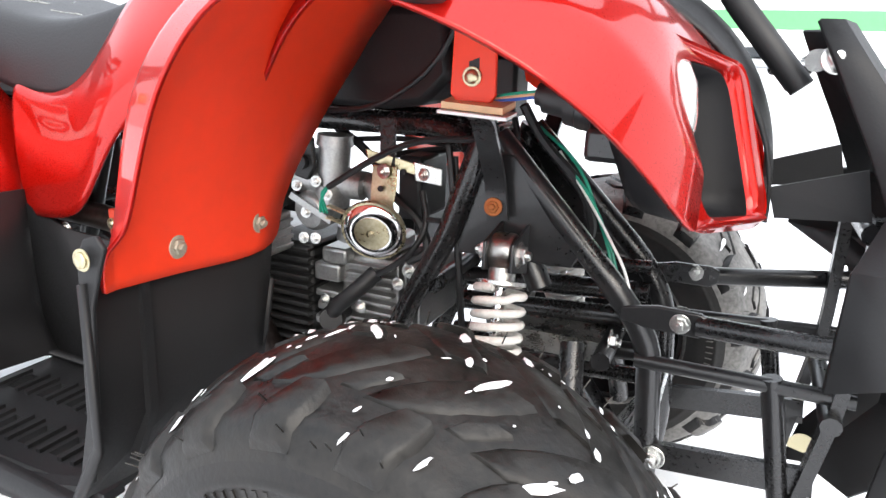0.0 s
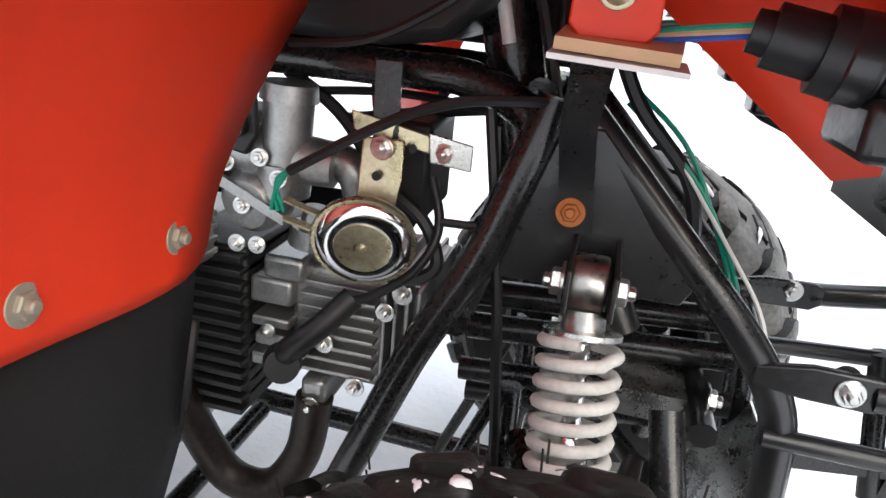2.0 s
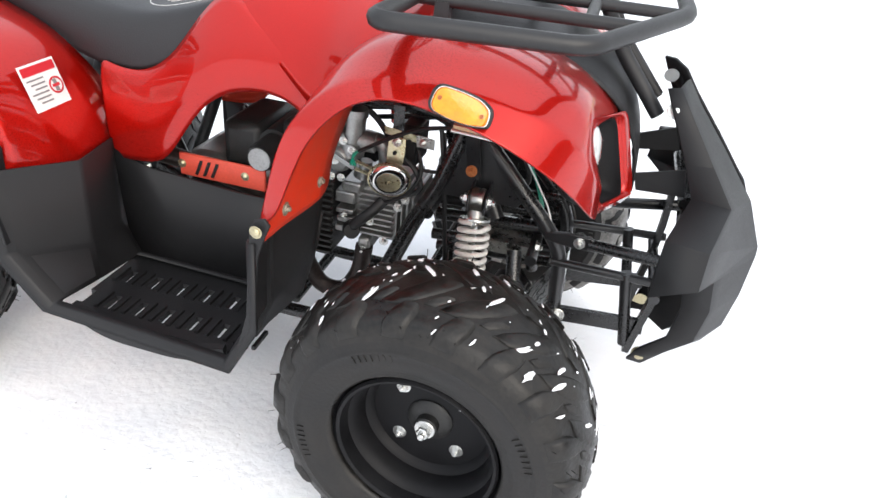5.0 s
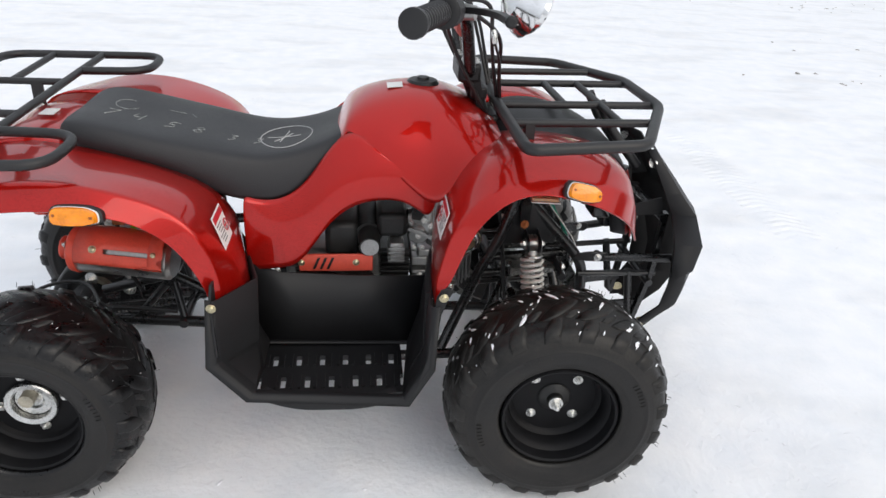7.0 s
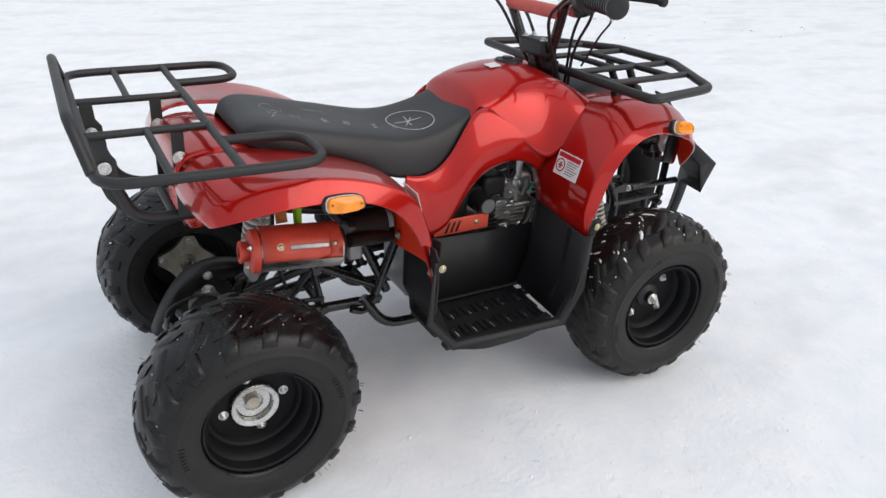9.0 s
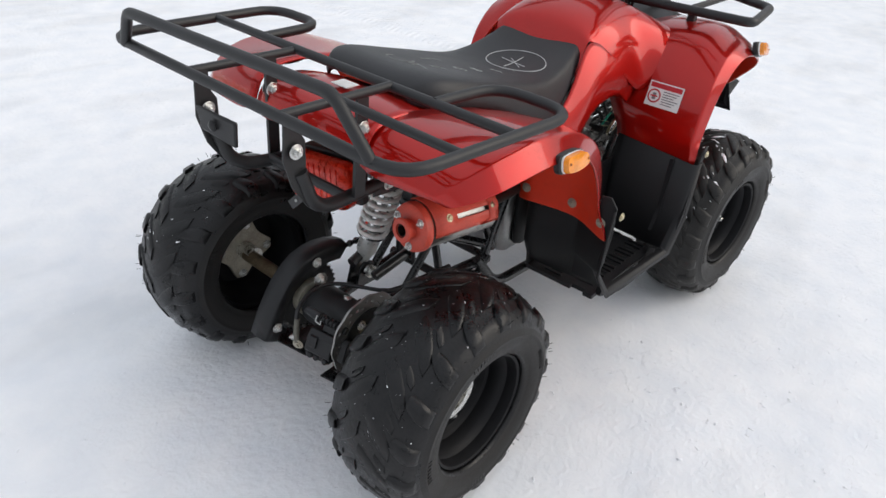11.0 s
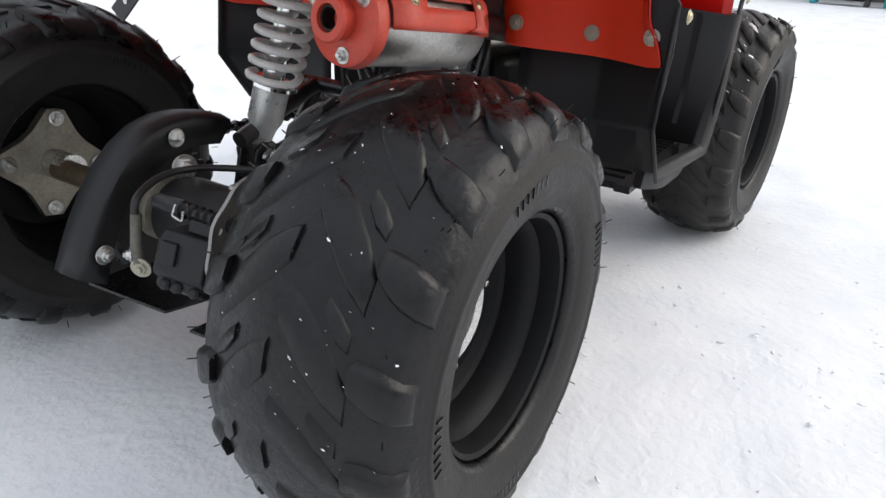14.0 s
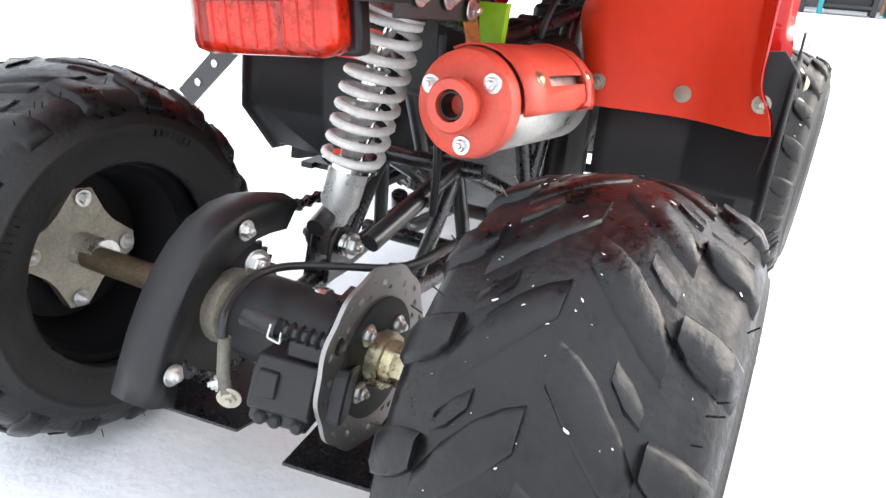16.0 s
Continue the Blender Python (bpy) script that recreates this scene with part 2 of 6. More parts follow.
def aim(p, axis):
    """The pose that turns +z to an axis and stands at p."""
    return Matrix.Translation(p) @ Vector(axis).normalized().to_track_quat("Z", "Y").to_matrix().to_4x4()


def rod(a, b, rows, mat, parent, name, seg=20, label=""):
    """A turned piece laid from a to b; rows (share of the way, radius)."""
    a, b = Vector(a), Vector(b)
    L = (b - a).length
    bm = turned([(f * L, r) for f, r in rows], seg, "z")
    m = aim(a, b - a)
    bmesh.ops.transform(bm, matrix=m, verts=bm.verts)
    return part(name, bm, mat, parent, label, 35)


def bolt_mesh(name, mat, washer=1.5, hexh=0.6, dome=False):
    """A unit bolt: a washer, a six-sided head and the end of its thread."""
    bm = bmesh.new()
    def ring(r, z, n):
        return [bm.verts.new((r * math.cos(2 * math.pi * j / n), r * math.sin(2 * math.pi * j / n), z)) for j in range(n)]
    def skin(rings):
        for a, b in zip(rings, rings[1:]):
            for j in range(len(a)):
                bm.faces.new((a[j], a[(j + 1) % len(a)], b[(j + 1) % len(b)], b[j]))
        bm.faces.new(rings[-1])
        bm.faces.new(rings[0][::-1])
    skin([ring(washer, 0, 20), ring(washer, 0.16, 20), ring(washer * 0.94, 0.22, 20)])
    if dome:
        skin([ring(1.2, 0.2, 20), ring(1.15, 0.45, 20), ring(0.8, 0.75, 20), ring(0.3, 0.85, 20)])
    else:
        skin([ring(1.0, 0.2, 6), ring(1.0, 0.2 + hexh, 6), ring(0.86, 0.32 + hexh, 6)])
        skin([ring(0.52, 0.3, 10), ring(0.52, 0.75 + hexh, 10), ring(0.4, 0.85 + hexh, 10)])
    me = bpy.data.meshes.new(name)
    bmesh.ops.recalc_face_normals(bm, faces=bm.faces)
    bm.to_mesh(me)
    bm.free()
    me.materials.append(mat)
    me.set_sharp_from_angle(angle=radians(30))
    return me


BOLT = bolt_mesh("bolt", ZINC)
BOLT_GREY = bolt_mesh("washer_bolt", GRIME, 1.55, 0.3)
BOLT_GOLD = bolt_mesh("gold_screw", GOLD, 1.6, dome=True)
BOLT_RUST = bolt_mesh("rusty_bolt", RUST, 1.5, 0.3)


def bolt(p, axis, r, parent, me=BOLT, label=""):
    return again("bolt" if me in (BOLT, BOLT_GREY, BOLT_RUST) else "screw", me, aim(p, axis) @ Matrix.Diagonal((r, r, r, 1)), parent, label)


# ---- ground and distance ----
def snow_material():
    m = bpy.data.materials.new("trodden_snow")
    m.use_nodes = True
    n, l = m.node_tree.nodes, m.node_tree.links
    b = n["Principled BSDF"]
    b.inputs["Roughness"].default_value = 0.65
    b.inputs["Subsurface Weight"].default_value = 0.0
    co = n.new("ShaderNodeTexCoord")
    def noise_tex(scale, detail, stretch=(1, 1, 1), rot=0.0):
        mp = n.new("ShaderNodeMapping")
        mp.inputs["Scale"].default_value = stretch
        mp.inputs["Rotation"].default_value = (0, 0, rot)
        l.new(co.outputs["Object"], mp.inputs["Vector"])
        t = n.new("ShaderNodeTexNoise")
        t.inputs["Scale"].default_value, t.inputs["Detail"].default_value = scale, detail
        l.new(mp.outputs[0], t.inputs["Vector"])
        return t
    big = noise_tex(0.35, 4)
    mid = noise_tex(9, 6)
    fine = noise_tex(70, 5)
    tracks = noise_tex(2.2, 6, (0.6, 1.5, 1), 0.5)
    ramp = n.new("ShaderNodeValToRGB")
    ramp.color_ramp.elements[0].position, ramp.color_ramp.elements[0].color = 0.3, (0.79, 0.81, 0.845, 1)
    ramp.color_ramp.elements[1].position, ramp.color_ramp.elements[1].color = 0.72, (0.88, 0.88, 0.89, 1)
    l.new(mid.outputs[0], ramp.inputs[0])
    dirt = n.new("ShaderNodeValToRGB")
    dirt.color_ramp.elements[0].position, dirt.color_ramp.elements[0].color = 0.36, (0.7, 0.7, 0.69, 1)
    dirt.color_ramp.elements[1].position, dirt.color_ramp.elements[1].color = 0.5, (1, 1, 1, 1)
    l.new(tracks.outputs[0], dirt.inputs[0])
    mul = n.new("ShaderNodeMixRGB")
    mul.blend_type = "MULTIPLY"
    mul.inputs[0].default_value = 0.3
    l.new(ramp.outputs[0], mul.inputs[1])
    l.new(dirt.outputs[0], mul.inputs[2])
    l.new(mul.outputs[0], b.inputs["Base Color"])
    # long soft grooves, and a strip printed by tyre treads
    grooves = noise_tex(1.6, 3, (0.12, 1.6, 1), 1.05)
    pm = n.new("ShaderNodeMapping")
    pm.vector_type = "TEXTURE"
    pm.inputs["Location"].default_value = (2.17, 1.8, 0)
    pm.inputs["Rotation"].default_value = (0, 0, radians(87))
    l.new(co.outputs["Object"], pm.inputs["Vector"])
    sp = n.new("ShaderNodeSeparateXYZ")
    l.new(pm.outputs[0], sp.inputs[0])
    def calc(op, a, b=None, c=None):
        nd = n.new("ShaderNodeMath")
        nd.operation = op
        for k, v in enumerate((a, b, c)):
            if v is None:
                continue
            if isinstance(v, (int, float)):
                nd.inputs[k].default_value = v
            else:
                l.new(v, nd.inputs[k])
        return nd.outputs[0]
    across = calc("ABSOLUTE", sp.outputs[1])
    strip = calc("MULTIPLY", calc("LESS_THAN", across, 0.085), calc("LESS_THAN", calc("ABSOLUTE", sp.outputs[0]), 1.1))
    ridges = calc("SINE", calc("ADD", calc("MULTIPLY", sp.outputs[0], 150.0), calc("MULTIPLY", across, 60.0)))
    prints = calc("MULTIPLY", calc("MULTIPLY", strip, ridges), calc("SUBTRACT", mid.outputs[0], 0.3))
    # scuffs: short curved marks in patches
    warp = noise_tex(14, 2)
    vo = n.new("ShaderNodeTexVoronoi")
    vo.feature, vo.inputs["Scale"].default_value = "DISTANCE_TO_EDGE", 9.0
    mixv = n.new("ShaderNodeMixRGB")
    mixv.inputs[0].default_value = 0.12
    l.new(co.outputs["Object"], mixv.inputs[1])
    l.new(warp.outputs["Color"], mixv.inputs[2])
    l.new(mixv.outputs[0], vo.inputs["Vector"])
    line = calc("LESS_THAN", vo.outputs["Distance"], 0.045)
    patch = noise_tex(3.1, 4)
    broken = noise_tex(26, 2)
    gate = calc("MULTIPLY", calc("GREATER_THAN", patch.outputs[0], 0.47), calc("GREATER_THAN", broken.outputs[0], 0.52))
    scuff = calc("MULTIPLY", line, gate)
    class Out:
        def __init__(self, o):
            self.outputs = [o]
    prints = Out(prints)
    scuffs = Out(scuff)
    prev = None
    for tex, s, d in ((grooves, 0.06, 0.09), (prints, 0.5, 0.012), (scuffs, 1.0, 0.020), (big, 0.10, 0.3), (mid, 0.2, 0.022), (tracks, 0.08, 0.05), (fine, 0.5, 0.006)):
        bp = n.new("ShaderNodeBump")
        bp.inputs["Strength"].default_value, bp.inputs["Distance"].default_value = s, d
        l.new(tex.outputs[0], bp.inputs["Height"])
        if prev:
            l.new(prev.outputs[0], bp.inputs["Normal"])
        prev = bp
    l.new(prev.outputs[0], b.inputs["Normal"])
    return m


def ground():
    """One sheet of snow: fine and uneven round the machine, coarse to the horizon."""
    cs = [-900, -300, -120, -60, -30, -16, -9, -6, -4.5]
    near = list(np.arange(-3.5, 3.5001, 0.05))
    axis_x = [c + 0.5 for c in cs] + [c + 0.5 for c in near] + [0.5 - c for c in cs[::-1]]
    axis_y = cs + near + [-c for c in cs[::-1]]
    bm = bmesh.new()
    def height(x, y):
        d = max(abs(x - 0.5), abs(y))
        k = max(0.0, min(1.0, (4.0 - d)))
        h = 0.012 * noise.noise((x * 1.3, y * 1.3, 0)) + 0.007 * noise.noise((x * 5, y * 5, 3)) + 0.004 * noise.noise((x * 13, y * 13, 7))
        wheel = min(math.hypot((x - cx) / 1.0, y - cy) for cx in (0, 0.918) for cy in (-0.29, 0.29))
        h *= min(1.0, max(0.15, wheel / 0.25))
        return h * k - 0.004
    g = [[bm.verts.new((x, y, height(x, y))) for y in axis_y] for x in axis_x]
    for a, b in zip(g, g[1:]):
        for j in range(len(a) - 1):
            bm.faces.new((a[j], b[j], b[j + 1], a[j + 1]))
    me = bpy.data.meshes.new("ground")
    bm.to_mesh(me)
    bm.free()
    me.materials.append(snow_material())
    me.polygons.foreach_set("use_smooth", [True] * len(me.polygons))
    return tagged(new("ground", me), "trodden white snow, uneven, reaching to the horizon", "snow", kind="structure")


ground()

# ---- the quad bike ----
bike = new("quad_bike")
tagged(bike, "small glossy red quad bike with black tube racks on snow", "quad bike")
WB, HUB = 0.918, 0.198
FRAD, RRAD = 0.208, 0.200  # tyre radii, front and rear


# wheels
def tyre_radius(u, half, R):
    """The carcass radius at a share u (-1 to 1) of the width."""
    a = abs(u)
    if a < 0.74:
        return R - 0.006 - 0.016 * (a / 0.74) ** 2.2
    t = (a - 0.74) / 0.26
    return R - 0.022 - 0.030 * (1 - math.sqrt(max(0.0, 1 - t * t * 0.96)))


def tyre_mesh(half, R, lugs, mat, tall=1.0):
    bm = bmesh.new()
    prof = []
    for i in range(25):
        u = -1 + 2 * i / 24
        prof.append((u * half, tyre_radius(u, half, R)))
    side = [(1.012, 0.151), (1.026, 0.149), (1.03, 0.1475), (1.046, 0.1462), (1.047, 0.1435), (1.036, 0.142), (1.034, 0.136), (1.022, 0.129), (0.998, 0.121), (0.965, 0.1145), (0.94, 0.1115), (0.935, 0.1085), (0.90, 0.1055), (0.87, 0.1035), (0.82, 0.1045)]
    prof = [(-s * half, r * R / 0.2) for s, r in reversed(side)] + prof + [(s * half, r * R / 0.2) for s, r in side]
    seg = 72
    rings = []
    for y, r in prof:
        rings.append([bm.verts.new((r * math.cos(2 * math.pi * j / seg), y, r * math.sin(2 * math.pi * j / seg))) for j in range(seg)])
    for a, b in zip(rings, rings[1:]):
        for j in range(seg):
            f = bm.faces.new((a[j], a[(j + 1) % seg], b[(j + 1) % seg], b[j]))
            if abs(a[j].co.y) > half * 0.93 and abs(b[j].co.y) > half * 0.93:
                f.material_index = 1
    rng = random.Random(4)
    # raised hatch marks and bars where the lettering stands
    for sgn in (-1, 1):
        for a0 in (0.4, 1.9, 3.3, 4.7):
            for k in range(7):
                a = a0 + k * 0.055
                p, q = 0.1335 * R / 0.2, 0.1415 * R / 0.2
                sweep(bm, [(p * math.cos(a), sgn * half * 1.029, p * math.sin(a)), (q * math.cos(a), sgn * half * 1.035, q * math.sin(a))], 0, flat=(0.0030, 0.0011))

    def lug(path, widths, h, turn, sgn):
        """A raised bar that follows path rows (u, angle) over the carcass."""
        top, bot = [], []
        for (u, a), w in zip(path, widths):
            row_t, row_b = [], []
            for s in (-1, -0.78, 0.78, 1):
                ang = turn + a + s * w
                uu = u * sgn
                base = tyre_radius(uu, half, R)
                edge = 0.0 if abs(s) < 1 else 0.0016
                for row, dh, sp in ((row_t, h - edge, 0.0), (row_b, -0.002, 0.018)):
                    r = base + dh
                    an = ang + s * sp
                    lean = 1.0 + (0.012 if abs(u) > 0.8 else 0) * (dh > 0)
                    row.append(bm.verts.new((r * math.cos(an), uu * half * lean, r * math.sin(an))))
            top.append(row_t)
            bot.append(row_b)
        n = len(top)
        for i in range(n - 1):
            for j in range(3):
                bm.faces.new((top[i][j], top[i][j + 1], top[i + 1][j + 1], top[i + 1][j]))
            for wall in ((bot[i][0], top[i][0], top[i + 1][0], bot[i + 1][0]), (top[i][3], bot[i][3], bot[i + 1][3], top[i + 1][3])):
                bm.faces.new(wall).material_index = 2
        for e in (0, n - 1):
            for j in range(3):
                bm.faces.new((bot[e][j], bot[e][j + 1], top[e][j + 1], top[e][j])).material_index = 2

    step = 2 * math.pi / lugs
    for k in range(lugs):
        for sgn in (-1, 1):
            t = k * step + (step / 2 if sgn > 0 else 0)
            lug([(0.03, 0.0), (0.16, 0.05), (0.30, 0.11), (0.46, 0.19), (0.60, 0.27)], [0.06, 0.08, 0.09, 0.085, 0.06], 0.0024 * tall, t, sgn)
            lug([(0.62, 0.13), (0.70, 0.15), (0.80, 0.17), (0.90, 0.19), (0.975, 0.20)], [0.045, 0.062, 0.07, 0.068, 0.06], 0.0062 * tall, t + 0.03, sgn)
            lug([(0.36, -0.03), (0.46, 0.02), (0.56, 0.06)], [0.03, 0.04, 0.03], 0.0020 * tall, t, sgn)
    # thin rubber whiskers
    for k in range(60):
        a, u = rng.uniform(0, 6.283), rng.choice((-1, 1)) * rng.uniform(0.8, 0.99)
        r = tyre_radius(u, half, R) + 0.004
        p = Vector((r * math.cos(a), u * half, r * math.sin(a)))
        q = p + Vector((math.cos(a) * 0.007, math.copysign(0.005, u), math.sin(a) * 0.007))
        sweep(bm, [p, q], 0.0005, 4)
    me = bpy.data.meshes.new("tyre")
    bmesh.ops.recalc_face_normals(bm, faces=bm.faces)
    bm.to_mesh(me)
    bm.free()
    me.materials.append(mat)
    me.materials.append(DUSTY)
    # on the pale tyre the lug walls stay dark: groove shade put into colour
    me.materials.append(RUBBER if mat is RUBBER_LIT else mat)
    me.polygons.foreach_set("use_smooth", [True] * len(me.polygons))
    me.set_sharp_from_angle(angle=radians(58))
    return me


FRONT_TYRE = tyre_mesh(0.081, FRAD, 19, RUBBER_FRONT)
REAR_TYRE = tyre_mesh(0.088, RRAD, 17, RUBBER)
LIT_TYRE = tyre_mesh(0.085, FRAD - 0.002, 15, RUBBER_LIT, 1.7)


def mesh_of(bm, mat, angle=35, name="piece"):
    me = bpy.data.meshes.new(name)
    bmesh.ops.recalc_face_normals(bm, faces=bm.faces)
    bm.to_mesh(me)
    bm.free()
    me.materials.append(mat)
    me.polygons.foreach_set("use_smooth", [True] * len(me.polygons))
    me.set_sharp_from_angle(angle=radians(angle))
    return me


def rim_mesh(half):
    """A pressed steel rim with its centre dish; +y is the inner side."""
    h = half * 0.86
    return mesh_of(turned([(-h, 0.104), (-h - 0.004, 0.1015), (-h - 0.002, 0.0975), (-h + 0.006, 0.0955), (-h + 0.016, 0.095), (-h + 0.019, 0.091), (-h + 0.03, 0.0855), (-h + 0.046, 0.085), (-h + 0.049, 0.080), (-0.012, 0.076), (-0.012, 0.03),
                           (-0.006, 0.03), (-0.006, 0.080), (0.03, 0.086), (h - 0.02, 0.094), (h, 0.108), (h, 0.1), (0.03, 0.09), (-0.02, 0.088), (-h + 0.02, 0.098), (-h, 0.108)], 48, caps=False), RIMBLACK, 30)


RIM_FRONT, RIM_REAR = rim_mesh(0.078), rim_mesh(0.080)


def wheel(x, side, y, front, spin, off=0.0, z=0.196, tyre=None, steer=0.0):
    """A wheel: tyre, rim, hub, four nuts. side -1: the right side of the machine."""
    w = new("front_wheel" if front else "rear_wheel")
    w.parent = bike
    w.matrix_basis = Matrix.Translation((x, side * y, z)) @ Matrix.Rotation(steer, 4, "Z") @ (Matrix.Identity(4) if side < 0 else Matrix.Rotation(math.pi, 4, "Z"))
    w["label"] = "black knobbly tyre on a black steel rim" + (", snow stuck in the tread" if front else "")
    again("tyre", tyre or (FRONT_TYRE if front else REAR_TYRE), Matrix.Rotation(spin, 4, "Y"), w)
    rim = again("rim", RIM_FRONT if front else RIM_REAR, Matrix.Translation((0, off, 0)), w)
    if front:
        hub = part("hub", turned([(0.03, 0.03), (-0.014, 0.03), (-0.018, 0.026), (-0.022, 0.0)], 24), DARKALU, w)
        part("hub_washer", turned([(-0.02, 0.015), (-0.03, 0.015), (-0.032, 0.013), (-0.0325, 0.0)], 24), DARKALU, w)
        nut = again("axle_nut", BOLT, Matrix.Translation((0, -0.031, 0)) @ Matrix.Rotation(radians(90), 4, "X") @ Matrix.Diagonal((0.009, 0.009, 0.012, 1)), w)
    else:
        part("hub", turned([(0.05, 0.018), (-0.01, 0.018), (-0.012, 0.041), (-0.022, 0.044), (-0.024, 0.042), (-0.022, 0.033), (-0.002, 0.029), (-0.002, 0.0)], 32), ZINC, w, "bare zinc hub ring").location = (0, off, 0)
        part("hub_plate", plate_four(), GRIME, w, "bare square hub plate").location = (0, off, 0)
        again("axle_nut", BOLT, Matrix.Translation((0, -0.004 + off, 0)) @ Matrix.Rotation(radians(90), 4, "X") @ Matrix.Diagonal((0.01, 0.01, 0.012, 1)), w)
    for k in range(4):
        a = radians(45 + 90 * k) if front else radians(10 + 90 * k)
        for s in ((-1,) if front else (-1, 1)):
            yy = (-0.012 if s < 0 else 0.014) + off
            bolt((0.055 * math.cos(a), yy, 0.055 * math.sin(a)), (0, s, 0), 0.0062, w)
    return w


def plate_four():
    """The square casting behind a rear rim, its corners cut."""
    bm = bmesh.new()
    ring = []
    for k in range(4):
        for da, r in ((-0.62, 0.047), (-0.16, 0.066), (0.16, 0.066), (0.62, 0.047)):
            a = radians(10 + 90 * k) + da
            ring.append((r * math.cos(a), r * math.sin(a)))
    f = bm.faces.new([bm.verts.new((x, 0.0, z)) for x, z in ring])
    r = bmesh.ops.extrude_face_region(bm, geom=[f])
    bmesh.ops.translate(bm, vec=(0, 0.012, 0), verts=[v for v in r["geom"] if isinstance(v, bmesh.types.BMVert)])
    return bm


FY, STEER = 0.305, -0.083  # the bars stand a little to the right
fw_r = wheel(0.920, -1, FY, True, 0.1, z=0.197, steer=STEER)
fw_l = wheel(0.944, 1, 0.340, True, 0.4, z=0.202, tyre=LIT_TYRE, steer=STEER)
fw_l["label"] = "grey knobbly tyre on a black steel rim"
rw_r = wheel(0.004, -1, 0.256, False, 0.25, -0.001, 0.181)
rw_l = wheel(0.006, 1, 0.302, False, 0.05, -0.006, 0.193)


def snow_on_tyre(w, half, n, seed, lo, hi, big, R):
    """Clumps of snow caught between the tread bars."""
    rng = random.Random(seed)
    bm = bmesh.new()
    for k in range(n):
        a = rng.uniform(lo, hi)
        u = rng.uniform(-0.9, 0.9)
        r = tyre_radius(u, half, R) + 0.003
        s = big * rng.choice((0.15, 0.15, 0.2, 0.25, 0.3, 0.4, 0.6, 0.8))
        along = rng.uniform(1.2, 4.5)
        skew = math.copysign(rng.uniform(0.3, 0.9), u)
        ring_n = 9
        c = bm.verts.new(((r + s * 0.22) * math.cos(a), u * half, (r + s * 0.22) * math.sin(a)))
        rings = []
        for rad, dh in ((0.6, 0.16), (1.0, -0.25)):
            ring = []
            for j in range(ring_n):
                w2 = 2 * math.pi * j / ring_n
                k2 = rad * s * rng.uniform(0.65, 1.25)
                dy, da = math.cos(w2) * k2 * along, math.sin(w2) * k2
                dy, da = dy * math.cos(skew) - da * math.sin(skew), dy * math.sin(skew) + da * math.cos(skew)
                ang = a + da / r
                rr = tyre_radius(max(-0.98, min(0.98, u + dy / half)), half, R) + 0.003 + dh * s
                ring.append(bm.verts.new((rr * math.cos(ang), u * half + dy, rr * math.sin(ang))))
            rings.append(ring)
        for j in range(ring_n):
            bm.faces.new((c, rings[0][j], rings[0][(j + 1) % ring_n]))
            bm.faces.new((rings[0][j], rings[1][j], rings[1][(j + 1) % ring_n], rings[0][(j + 1) % ring_n]))
    ob = part("snow_clumps", bm, SNOWBIT, w, "white snow caught in the tread", 60)
    ob["kind"] = "stuff"
    return ob


snow_on_tyre(fw_r, 0.081, 120, 5, 0.2, 2.9, 0.0046, FRAD)
snow_on_tyre(fw_l, 0.085, 40, 6, 0.2, 2.9, 0.004, FRAD - 0.002)
snow_on_tyre(rw_r, 0.088, 200, 7, 0.3, 3.9, 0.0008, RRAD)
snow_on_tyre(rw_l, 0.088, 40, 8, 0.3, 3.0, 0.0022, RRAD)

# body shell
def blend(a, b, f):
    return tuple(p + (q - p) * f for p, q in zip(a, b))


